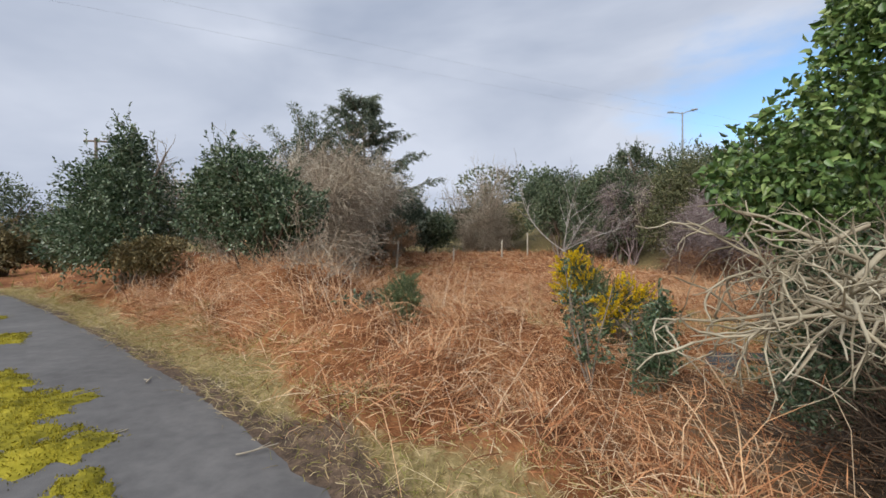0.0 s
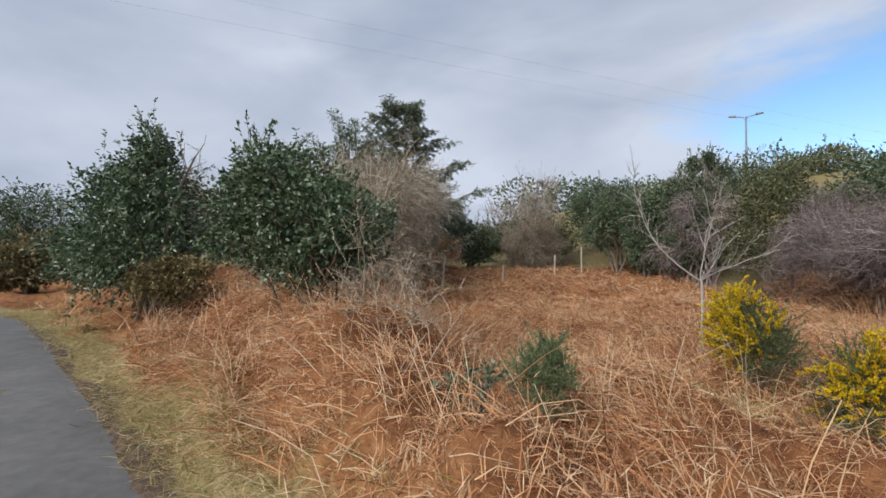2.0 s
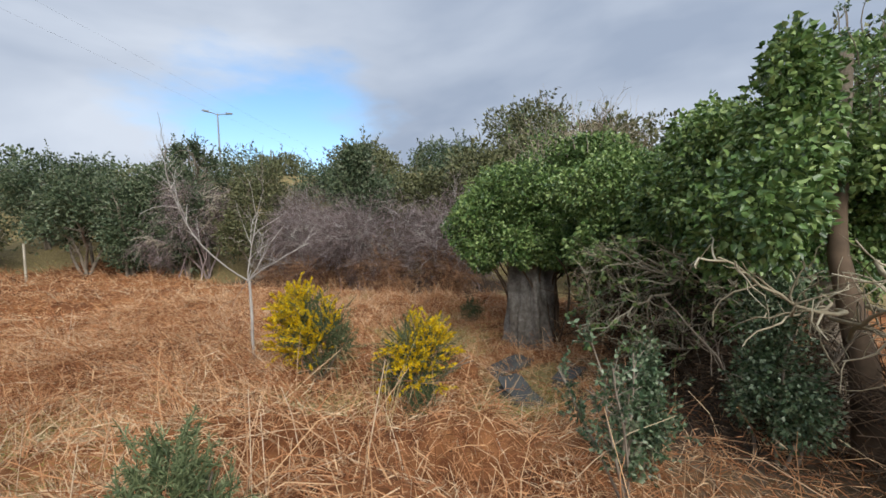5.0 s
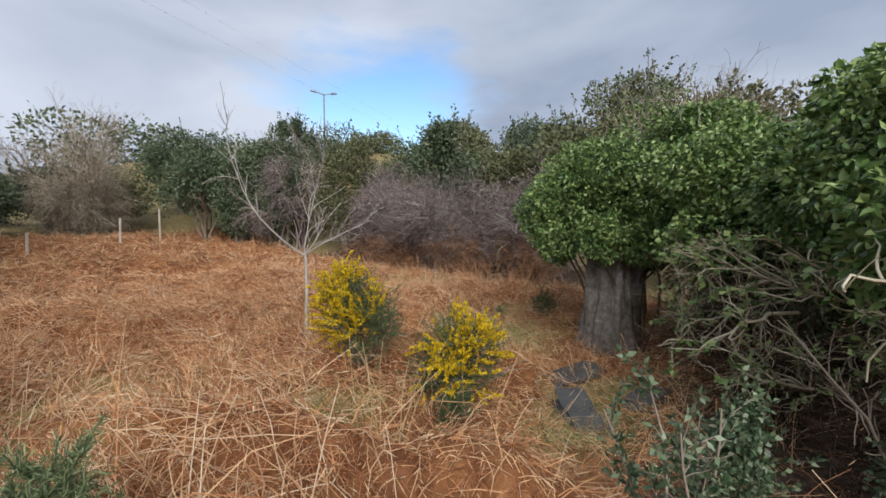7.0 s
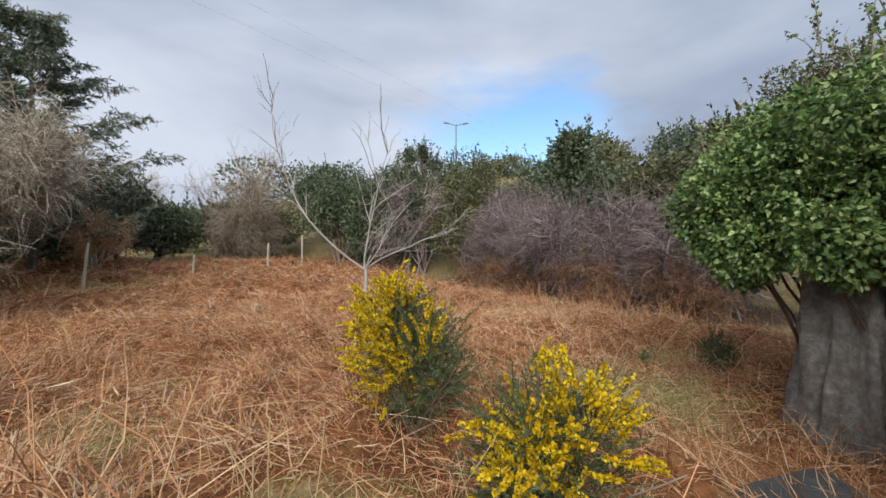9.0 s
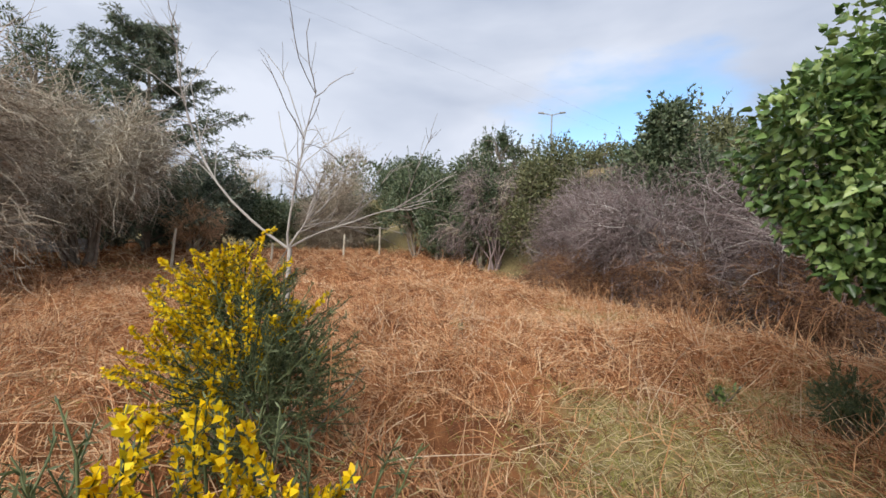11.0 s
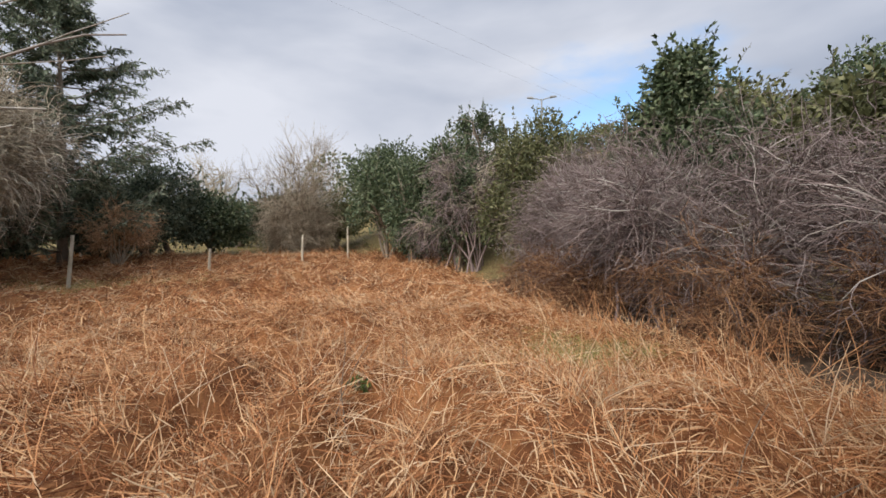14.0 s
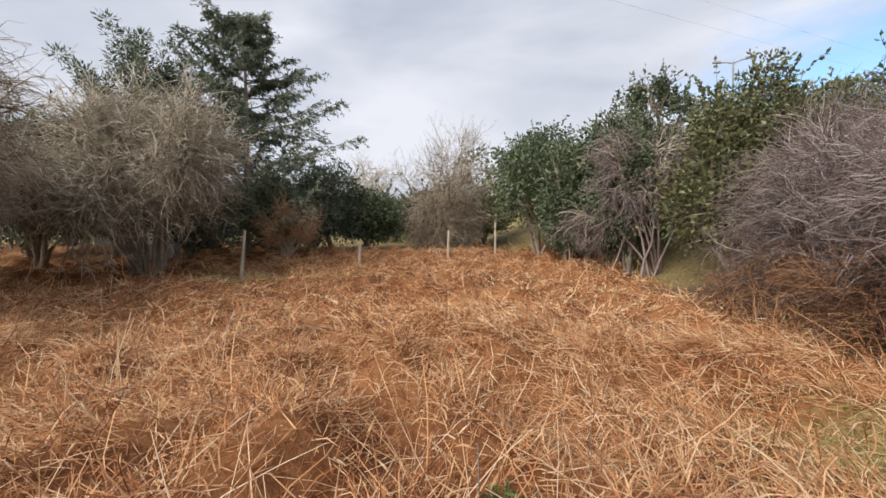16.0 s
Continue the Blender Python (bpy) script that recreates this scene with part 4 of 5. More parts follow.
for k, (x, y, rx, ry, n) in enumerate([(10.0, 15.6, 0.7, 1.2, 2600), (10.3, 13.0, 0.8, 1.2, 2600), (10.9, 10.8, 0.9, 1.1, 2400), (9.9, 18.0, 0.8, 1.2, 1800)]):
    bare_bush("dead_brush", (x, y), (x, y, 0.5), (rx, ry, 0.6), "rusty brown dead bracken and bramble under blackthorn", "bush", M_RUSTBRUSH, n, 160 + k, "dead brush under the blackthorn", stems=16, twig_r=0.004, trunk_r=0.01, twig_len=0.4, foot=0.5, droop=0.2)
# rising bank beyond, gorse-green and windswept
for k, (x, y, z, rx, ry, rz, mat) in enumerate([(17.5, 12.0, 4.0, 3.0, 3.2, 2.6, M_OLIVE), (21.8, 16.2, 4.5, 3.5, 3.5, 2.4, M_EVER), (17.0, 6.5, 4.2, 3.0, 3.0, 2.8, M_OLIVE), (19.0, 24.0, 5.0, 3.4, 3.4, 2.4, M_EVER), (16.0, 31.0, 5.2, 3.4, 3.4, 2.6, M_EVER), (13.0, 38.0, 5.2, 3.4, 3.2, 2.4, M_OLIVE), (15.0, 0.5, 3.6, 3.0, 3.0, 2.6, M_OLIVE), (22.5, 33.0, 7.2, 3.6, 3.2, 2.2, M_OLIVE), (18.5, 38.5, 6.4, 3.6, 3.2, 2.2, M_EVER), (25.0, 26.0, 7.6, 3.6, 3.2, 2.2, M_OLIVE), (25.0, 18.6, 6.4, 3.4, 3.2, 2.2, M_EVER), (24.0, 12.0, 7.4, 3.6, 3.4, 2.4, M_OLIVE), (17.2, 19.0, 3.6, 2.6, 2.6, 2.2, M_EVER), (16.8, 15.2, 3.2, 2.2, 2.4, 2.0, M_OLIVE), (20.0, 21.0, 5.6, 2.8, 2.8, 2.2, M_OLIVE)]):
    big_evergreen("hill_bush", (x, y), [((x, y, z), (rx, ry, rz))], "windswept green scrub on the bank above the field", mat, 9000, 0.2, 70 + k, "scrub on the bank")
for k, (x, y, z, rx, ry, rz, mat) in enumerate([(-11.5, 36.0, 2.6, 3.4, 2.2, 2.0, M_EVER), (-16.5, 31.0, 2.8, 3.2, 2.4, 2.4, M_OLIVE), (5.6, 42.0, 3.4, 3.0, 2.2, 2.2, M_OLIVE), (-1.5, 43.0, 2.8, 3.6, 2.2, 2.0, M_EVER), (-20.5, 24.0, 2.2, 3.0, 2.2, 1.9, M_EVER), (-17.0, 19.6, 1.7, 2.2, 1.6, 1.4, M_OLIVE), (-13.2, 16.2, 1.3, 1.8, 1.3, 1.1, M_OLIVE), (9.4, 40.0, 4.6, 3.0, 2.6, 2.8, M_EVER), (-25.5, 24.0, 3.2, 3.4, 2.6, 2.9, M_EVER), (-30.0, 20.5, 3.0, 3.2, 2.4, 2.6, M_OLIVE), (-18.6, 17.4, 1.3, 1.6, 1.2, 1.1, M_BRAMBLE)]):
    big_evergreen("hedge_bush", (x, y), [((x, y, z), (rx, ry, rz))], "dense green bush in the hedge round the field", mat, 9000, 0.17, 170 + k, HEDGE)


def far_woods():
    """Woods and hedges all round, too far to pick out single trees."""
    rng = np.random.default_rng(150)
    geo, tw = [], []
    for a in np.arange(0, 360, 4.0):
        if 25 < a < 62:
            continue
        r = rng.uniform(58, 78)
        c = np.array([2 + r * math.sin(radians(a)), 10 + r * math.cos(radians(a)), 0.0])
        c[2] = gz(c[0], c[1])
        h = rng.uniform(3.0, 6.5)
        if rng.uniform() < 0.6:
            p, o = lump_points(rng, [(c + np.array([rng.normal(0, 2), rng.normal(0, 2), h * 0.45]), np.array([3.4, 3.0, h * 0.55])) for _ in range(3)], 1100, 0.5)
            geo.append(leaves(rng, p, o + rng.normal(0, 0.6, p.shape), 0.6, 0.4))
        else:
            T = grow(rng, c + rng.normal(0, 1.8, (9, 3)) * np.array([1, 1, 0]), np.array([0, 0, 1.0]) + rng.normal(0, 0.3, (9, 3)), h, 6, 0.1)
            p, d = shoots(rng, T, 230, 0.2, 1.0, 0.7, 0.3)
            tw.append(tubes(grow(rng, p, d, 1.4, 3, 0.2), 0.035, 0.015, 3))
            tw.append(tubes(T, 0.1, 0.03, 3))
    tagged(new("far_woods", mesh_np("far_woods", *join_np(geo), M_EVER)), "distant dark green woods and hedges beyond the fields", "woods", kind="stuff")
    tagged(new("far_bare_woods", mesh_np("far_bare_woods", *join_np(tw), M_TAN)), "distant leafless brown trees beyond the fields", "woods", kind="stuff")


far_woods()
bare_bush("bare_tree", (12.5, 6.2), (12.5, 6.2, 3.7), (1.4, 1.4, 1.3), "leafless tan-twigged tree behind the ivy", "tree", M_TAN, 6000, 80, stems=9, twig_r=0.005, droop=-0.2, trunk_r=0.06, twig_len=0.8)

# ---- ivy-clad ruin of a tree, stones, gorse ----
def ivy_ruin():
    rng = np.random.default_rng(90)
    bx, by = 6.55, 6.45
    b = (bx, by, gz(bx, by) - 0.05)
    ob = thing("ivy_tree", b, "old broken tree trunk smothered in glossy ivy", "tree")
    # fluted trunk
    n, k = 72, 26
    a = np.linspace(0, 2 * np.pi, n, endpoint=False)[:, None]
    h = np.linspace(0, 1, k)[None, :]
    r = 0.29 * (1 + 0.45 * (1 - h) ** 3 + 0.20 * np.sin(5 * a + 3 * h) + 0.17 * np.sin(11 * a - 3 * h) + 0.09 * np.sin(19 * a + 4 * h) + 0.045 * np.sin(33 * a - 12 * h) + 0.10 * np.sin(2 * a + 5 * h) * (1 - h) + 0.03 * np.sin(7 * a + 23 * h))
    x, y, z = bx + np.cos(a) * r, by + np.sin(a) * r * 1.25, b[2] + h * 2.3 + 0 * a
    i = np.arange(n * k).reshape(n, k)
    j = np.roll(i, -1, 0)
    part("trunk", (np.stack([x, y, z], -1), np.stack([i[:, :-1], j[:, :-1], j[:, 1:], i[:, 1:]], -1).reshape(-1, 4)), M_STUB, ob, smooth=True)
    # ivy stems climbing it
    m = 26
    aa = rng.uniform(-2.0, 1.4, m)
    st = np.stack([bx + np.cos(aa) * rng.uniform(0.36, 0.48, m), by + np.sin(aa) * rng.uniform(0.45, 0.58, m), np.full(m, b[2])], -1)
    each("ivy_stem", grow(rng, st, np.stack([-0.1 * np.cos(aa), -0.1 * np.sin(aa), np.ones(m)], -1), 2.1, 9, 0.14), 0.026, 0.014, 5, M_SHADED_WOOD, ob)
    lumps = lumps_of(91, ((6.6, 6.8, 2.2), (1.25, 1.35, 1.05)), ((7.3, 5.8, 2.7), (1.4, 1.6, 1.25)), ((6.1, 7.4, 1.9), (0.75, 0.75, 0.75)), ((5.75, 6.35, 1.5), (0.5, 0.45, 0.45)), ((5.95, 7.1, 1.45), (0.5, 0.5, 0.5)), ((6.3, 5.9, 1.45), (0.6, 0.5, 0.5)), ((6.7, 5.7, 1.6), (0.9, 0.8, 0.7)), ((7.2, 4.6, 1.3), (1.2, 1.2, 1.2)), size=(0.22, 0.42))
    pts, out = lump_points(rng, lumps, 76000, 0.26, 0.15)
    part("crown", broad_leaves(rng, pts, out + rng.normal(0, 0.55, pts.shape) + np.array([0, 0, -0.5]), 0.062, 0.05), M_IVY, ob)

    m = 34
    st = np.stack([rng.normal(6.6, 0.35, m), rng.normal(6.1, 0.35, m), rng.uniform(3.0, 3.5, m)], -1)
    S = grow(rng, st, np.array([0, 0, 1.0]) + rng.normal(0, 0.3, (m, 3)), rng.uniform(0.35, 0.75, m), 5, 0.15)
    each("fruit_stem", S, 0.008, 0.004, 4, M_BARK, ob)
    q = np.repeat(S[:, -1], 16, 0) + rng.normal(0, 0.028, (m * 16, 3))
    stuff_part("berry_cover", leaves(rng, q, rng.normal(0, 1, q.shape), 0.034, 0.03), M_HOLLY, ob, "dark ivy berries")
    p, d = shoots(rng, S, 300, 0.1, 0.9, 0.8)
    stuff_part("leaf_spray", leaves(rng, p, d, 0.06, 0.045), M_IVY, ob)


ivy_ruin()


def near_ivy():
    """The taller ivy mass with bare crooked boughs reaching over the field."""
    rng = np.random.default_rng(93)
    bx, by = 4.2, 2.5
    b = (bx, by, gz(bx, by) - 0.05)
    ob = thing("ivy_tree", b, "tall ivy-clad tree with crooked bare lower boughs", "tree")
    T = grow(rng, np.array([b, b]) + np.array([[0, 0, 0], [0.5, -0.3, 0]]), np.array([[-0.1, 0.1, 1.0], [0.1, 0, 1.0]]), 3.6, 9, 0.07)
    each("trunk", grow(rng, np.array([[2.95, 2.6, gz(2.95, 2.6) - 0.05]]), np.array([[0.1, 0.05, 1.0]]), 2.4, 9, 0.1), 0.12, 0.06, 9, M_SHADED_WOOD, ob)
    each("trunk", T, 0.16, 0.07, 9, M_BARK, ob)
    lumps = lumps_of(94, ((4.2, 2.3, 2.7), (1.15, 0.95, 1.15)), ((3.1, 3.05, 2.4), (0.68, 0.5, 0.95)), ((2.5, 3.3, 1.85), (0.5, 0.5, 0.6)), ((5.6, 4.6, 2.25), (1.0, 0.95, 0.85)), ((4.7, 3.9, 2.05), (0.9, 0.75, 0.7)), ((5.3, 4.7, 1.65), (0.8, 0.7, 0.55)), ((4.0, 3.5, 2.4), (0.8, 0.7, 0.7)), ((5.6, 3.4, 0.9), (1.2, 0.8, 0.9)), ((6.4, 4.6, 0.9), (0.9, 0.8, 0.9)), ((4.6, 2.6, 1.6), (1.1, 1.0, 1.0)), ((5.4, 3.3, 2.4), (1.0, 1.1, 1.0)), ((6.3, 4.2, 2.3), (1.0, 1.1, 0.9)), size=(0.22, 0.42))
    pts, out = lump_points(rng, lumps, 82000, 0.26, 0.15)
    part("crown", broad_leaves(rng, pts, out + rng.normal(0, 0.55, pts.shape) + np.array([0, 0, -0.5]), 0.062, 0.05), M_IVY, ob)
    # ivy fruit heads standing off the top
    p, o = lump_points(rng, lumps[:10], 160, 0.05, 0.1)
    keep = o[:, 2] > 0.2
    p, o = p[keep], o[keep]
    S = grow(rng, p, o * 0.5 + np.array([0, 0, 0.8]) + rng.normal(0, 0.3, p.shape), 0.3, 4, 0.15)
    stuff_part("fruit_stem_growth", tubes(S, 0.007, 0.004, 3), M_BARK, ob)
    q = np.repeat(S[:, -1], 14, 0) + rng.normal(0, 0.022, (len(S) * 14, 3))
    stuff_part("berry_cover", leaves(rng, q, rng.normal(0, 1, q.shape), 0.03, 0.028), M_HOLLY, ob, "dark ivy berries")
    # crooked boughs
    n = 40
    st = np.stack([rng.uniform(4.0, 6.4, n), rng.uniform(2.6, 5.2, n), rng.uniform(0.4, 1.5, n)], -1)
    B = grow(rng, st, np.stack([rng.uniform(-1.0, -0.3, n), rng.uniform(0.1, 1.0, n), rng.uniform(-0.25, 0.1, n)], -1), rng.uniform(1.0, 2.0, n), 10, 0.22, (0, 0, 0.1))
    def clear(P):
        """Boughs stop short of the trodden way."""
        return P[(P[..., 1] < 4.45 + 0.35 * (P[..., 0] - 2.4)).all(1) & (P[..., 0] > 3.0).all(1) & (P[..., 2] > 0.1).all(1) & (P[..., 2] < 1.7).all(1)]
    B = clear(B)
    p1, d1 = shoots(rng, B, 340, 0.25, 1.0, 0.7)
    C = clear(grow(rng, p1, d1, rng.uniform(0.25, 0.75, 340), 6, 0.3))
    p2, d2 = shoots(rng, C, 1100, 0.2, 1.0, 0.7)
    D = clear(grow(rng, p2, d2, rng.uniform(0.12, 0.4, 1100), 5, 0.3))
    # lower boughs reaching out towards the lane
    n = 20
    st = np.stack([rng.uniform(2.5, 3.3, n), rng.uniform(1.8, 3.1, n), rng.uniform(0.85, 1.6, n)], -1)
    E = grow(rng, st, np.stack([rng.uniform(-1.0, -0.6, n), rng.uniform(-0.45, 0.25, n), rng.uniform(-0.35, 0.3, n)], -1), rng.uniform(0.8, 1.5, n), 10, 0.27, (0, 0, -0.2))
    E = E[(E[..., 0] > 1.1).all(1) & (E[..., 1] > 1.2).all(1) & (E[..., 2] > 0.6).all(1) & (E[..., 2] < 1.8).all(1)]
    p4, d4 = shoots(rng, E, 150, 0.2, 1.0, 0.7)
    F = grow(rng, p4, d4 + np.array([-0.2, 0, -0.1]), rng.uniform(0.2, 0.5, 150), 6, 0.32)
    F = F[(F[..., 0] > 1.0).all(1) & (F[..., 2] < 1.95).all(1)]
    p5, d5 = shoots(rng, F, 420, 0.2, 1.0, 0.7)
    G = grow(rng, p5, d5, rng.uniform(0.08, 0.3, 420), 4, 0.3)
    G = G[(G[..., 0] > 0.95).all(1) & (G[..., 2] < 2.0).all(1)]
    each("bough", np.concatenate([B, E]), 0.019, 0.006, 6, M_BOUGH, ob, "pale crooked bare bough")
    stuff_part("twig_tangle", join_np([tubes(np.concatenate([C, F]), 0.009, 0.004, 4), tubes(D, 0.0045, 0.002, 3), tubes(G, 0.0045, 0.002, 3)]), M_BOUGH, ob)
    p3, d3 = shoots(rng, C, 2400, 0.3, 1.0, 0.7)
    stuff_part("leaf_spray", leaves(rng, p3, d3 + np.array([0, 0, -0.3]), 0.07, 0.055), M_IVY, ob)


near_ivy()
# dead bramble; its near-black colour paints the deep shade below the ivy
bare_bush("bramble_thicket", (5.3, 4.2), (5.3, 4.1, 0.45), (1.3, 0.9, 0.6), "tangled dead bramble coloured dark with the shade under ivy boughs", "bush", M_SHADED_WOOD, 2200, 95, stems=12, twig_r=0.004, trunk_r=0.016, twig_len=0.5)
bare_bush("bramble_thicket", (3.7, 3.1), (3.7, 3.1, 0.35), (0.8, 0.5, 0.35), "low tangle of dead bramble before ivy, coloured dark as shade", "bush", M_SHADED_WOOD, 1800, 96, stems=12, twig_r=0.0035, trunk_r=0.012, twig_len=0.4)
bare_bush("bramble_thicket", (2.9, 2.2), (2.9, 2.2, 0.35), (0.9, 0.7, 0.4), "low brown tangle of dead bramble by the verge, shade in its colour", "bush", M_SHADED_WOOD, 1500, 97, stems=12, twig_r=0.0035, trunk_r=0.012, twig_len=0.4)


def gorse(base, height, radius, seed, bloom, label, n=26000, side=(0, 0), count=800, mat=M_GORSE):
    """A rounded gorse: stems, spiny shoots in a dome, flowers massed on the sunny side."""
    rng = np.random.default_rng(seed)
    b = np.array((base[0], base[1], gz(*base)))
    ob = thing("gorse_bush", tuple(b), label, "bush", "gorse bushes")
    a = rng.uniform(0, 6.28, 14)
    T = grow(rng, np.repeat(b[None], 14, 0), np.stack([np.cos(a) * 0.45, np.sin(a) * 0.45, np.ones(14)], -1), height * rng.uniform(0.4, 0.8, 14), 7, 0.15)
    each("stem", T, 0.012, 0.005, 5, M_BARK, ob)
    lumps = sub_lumps(rng, b + np.array([0, 0, height * 0.52]), np.array([radius, radius, height * 0.5]), 9, (0.22, 0.42))
    p, o = lump_points(rng, lumps, count, 0.75, 0.12)
    p[:, 2] = np.maximum(p[:, 2], b[2] + 0.05)
    patch = np.sin(p[:, 0] * 9 + seed) * np.sin(p[:, 1] * 8) * np.sin(p[:, 2] * 10 + seed)
    S = grow(rng, p, o + np.array([0, 0, 0.6]) + rng.normal(0, 0.3, (count, 3)), height * rng.uniform(0.12, 0.27, count), 6, 0.14)
    stuff_part("shoot_growth", tubes(S, 0.0045, 0.002, 4), mat, ob)
    q, e = shoots(rng, S, n, 0.0, 1.0, 0.9)
    stuff_part("spine_cover", leaves(rng, q, e, 0.04, 0.006, 0.1), mat, ob)
    if bloom:
        w = S[:, -1] - b
        score = (w[:, 0] * side[0] + w[:, 1] * side[1]) / radius + w[:, 2] / height * 0.9 + 1.1 * patch + rng.normal(0, 0.15, count)
        F = S[np.argsort(-score)[: int(count * bloom)]]
        h, g = shoots(rng, F, int(len(F) * 56), 0.2, 1.0, 1.0, 0.3)
        stuff_part("blossom", leaves(rng, h, g, 0.024, 0.021, 0.4), M_FLOWER, ob, "bright yellow pea flowers")


gorse((2.6, 8.05), 1.28, 0.6, 101, 0.34, "dark green gorse bush with yellow flowers massed on one side", side=(-1.0, 0.45))
gorse((2.7, 6.5), 1.15, 0.43, 102, 0.36, "low open gorse bush with bright yellow flowers", 15000, side=(-0.2, -0.1), count=480)
gorse((-0.5, 5.55), 0.78, 0.24, 103, 0, "small soft green gorse seedling among bracken", 9000, count=260, mat=M_SEEDLING)


def seedling(base, height, radius, seed, label, mat, n=2600, leaf=0.05, name="holly_sapling"):
    rng = np.random.default_rng(seed)
    b = np.array((base[0], base[1], gz(*base)))
    ob = thing(name, tuple(b), label, "sapling")
    T = grow(rng, np.repeat(b[None], 5, 0), np.stack([rng.normal(0, radius / height, 5), rng.normal(0, radius / height, 5), np.ones(5)], -1), height * rng.uniform(0.6, 1, 5), 8, 0.07)
    part("stem", tubes(T, 0.012, 0.004, 5), M_BARK, ob)
    p, d = shoots(rng, T, 70, 0.25, 1.0, 0.8, 0.3)
    S = grow(rng, p, d, radius * rng.uniform(0.4, 1.0, 70), 5, 0.15)
    stuff_part("twig_tangle", tubes(S, 0.004, 0.002, 3), M_BARK, ob)
    q, e = shoots(rng, S, n, 0.1, 1.0, 0.9)
    part("foliage", leaves(rng, q, e, leaf, leaf * 0.55), mat, ob)


seedling((1.41, 4.1), 1.3, 0.26, 111, "slender open young holly with glossy leaves", M_HOLLY, 1300, 0.04)
leafy_bush("holly_sapling", (1.98, 4.05), lumps_of(9, ((1.98, 4.05, 0.4), (0.26, 0.26, 0.4)), ((2.02, 4.05, 0.68), (0.15, 0.15, 0.26)), size=(0.25, 0.45)), "dense dark young holly growing in bracken", "sapling", M_HOLLY, 3200, 0.038, 0.023, 112, trunks=3, trunk_r=0.012, depth=0.7)
leafy_bush("holly_sapling", (2.75, 3.15), lumps_of(8, ((2.75, 3.15, 0.55), (0.45, 0.4, 0.6)), ((2.7, 3.2, 1.1), (0.3, 0.3, 0.42)), size=(0.25, 0.45)), "bushy young holly growing against the ivy", "sapling", M_HOLLY, 8000, 0.04, 0.024, 114, trunks=4, trunk_r=0.014, depth=0.7)
seedling((-1.03, 5.3), 0.65, 0.13, 113, "slender dark green holly seedling in bracken", M_HOLLY, 500)

gorse((7.5, 8.2), 0.65, 0.32, 104, 0, "soft dark green gorse seedling in tussock grass", 8000, count=240)
gorse((2.3, 6.2), 0.4, 0.18, 105, 0.06, "low straggling gorse sprig with few flowers", 5000, count=160)
seedling((5.2, 12.5), 0.22, 0.1, 115, "small green bramble sprout in dead bracken", M_IVY, 90, 0.06, "bramble_sprout")
seedling((7.05, 9.05), 0.25, 0.12, 116, "small green bramble sprout in dry grass", M_IVY, 110, 0.06, "bramble_sprout")


def bare_sapling():
    rng = np.random.default_rng(120)
    b = np.array((2.67, 9.45, gz(2.67, 9.45) - 0.02))
    ob = thing("ash_sapling", tuple(b), "leafless silvery sapling forking low above bracken", "sapling")
    fork = np.array((2.66, 9.5, 1.2))
    trunk = np.linspace(b, fork, 6)[None] + rng.normal(0, 0.012, (1, 6, 3)) * np.array([1, 1, 0])
    B = []
    for way, length, bend, r in (((-1.0, 0.05, 0.66), 2.3, (0.4, 0.1, 1.5), 0.014), ((0.08, 0.02, 1.0), 1.4, (0.5, 0, 0.2), 0.012), ((0.95, 0.0, 0.5), 1.4, (0, 0, -0.3), 0.012), ((0.5, 0.3, 0.8), 0.95, (0, 0, 0.4), 0.008), ((0.35, -0.3, 0.6), 0.8, (0.2, 0, 0.2), 0.008)):
        bough = grow(rng, fork[None], np.array([way]), length, 12, 0.07, bend)
        each("bough", bough, r, 0.003, 6, M_LICHEN, ob)
        B.append(bough)
    B = np.concatenate(B)
    part("trunk", tubes(trunk, 0.026, 0.02, 8), M_LICHEN, ob, smooth=True)
    p, d = shoots(rng, B, 60, 0.15, 1.0, 0.5, 0.1)
    C = grow(rng, p, d, rng.uniform(0.25, 0.8, 60), 6, 0.15)
    p, d = shoots(rng, C, 130, 0.2, 1.0, 0.5, 0.1)
    stuff_part("twig_tangle", join_np([tubes(C, 0.005, 0.0025, 4), tubes(grow(rng, p, d, rng.uniform(0.1, 0.3, 130), 4, 0.15), 0.0026, 0.0015, 3)]), M_LICHEN, ob)


bare_sapling()


def stone(base, size, turn, tilt, seed, label):
    bm = bmesh.new()
    bmesh.ops.create_cube(bm, size=1.0)
    bmesh.ops.subdivide_edges(bm, edges=bm.edges[:], cuts=5, use_grid_fill=True)
    for v in bm.verts:
        v.co += Vector((noise.noise(v.co * 3 + Vector((seed, 0, 0))), noise.noise(v.co * 3 + Vector((0, seed, 5))), 0.5 * noise.noise(v.co * 4 + Vector((3, 0, seed))))) * 0.16
        v.co = Vector((v.co.x * size[0], v.co.y * size[1], v.co.z * size[2]))
    me = bpy.data.meshes.new("stone")
    bm.to_mesh(me)
    bm.free()
    me.materials.append(M_STONE)
    ob = new("stone_slab", me)
    ob.matrix_world = pose(base[0], base[1], gz(*base) + size[2] * 0.35 + 0.02, tilt, 0, turn)
    tagged(ob, label, "stone", "stones by the ivy")


stone((3.55, 5.55), (0.34, 0.66, 0.14), -40, 16, 1.0, "dark grey slate slab lying tilted in grass")
stone((4.7, 6.2), (0.95, 0.35, 0.18), -10, 3, 2.0, "long mossy stone slab half sunk in ground")
stone((4.6, 5.2), (0.85, 0.28, 0.16), -5, -4, 3.0, "dark fallen stone under bare boughs")


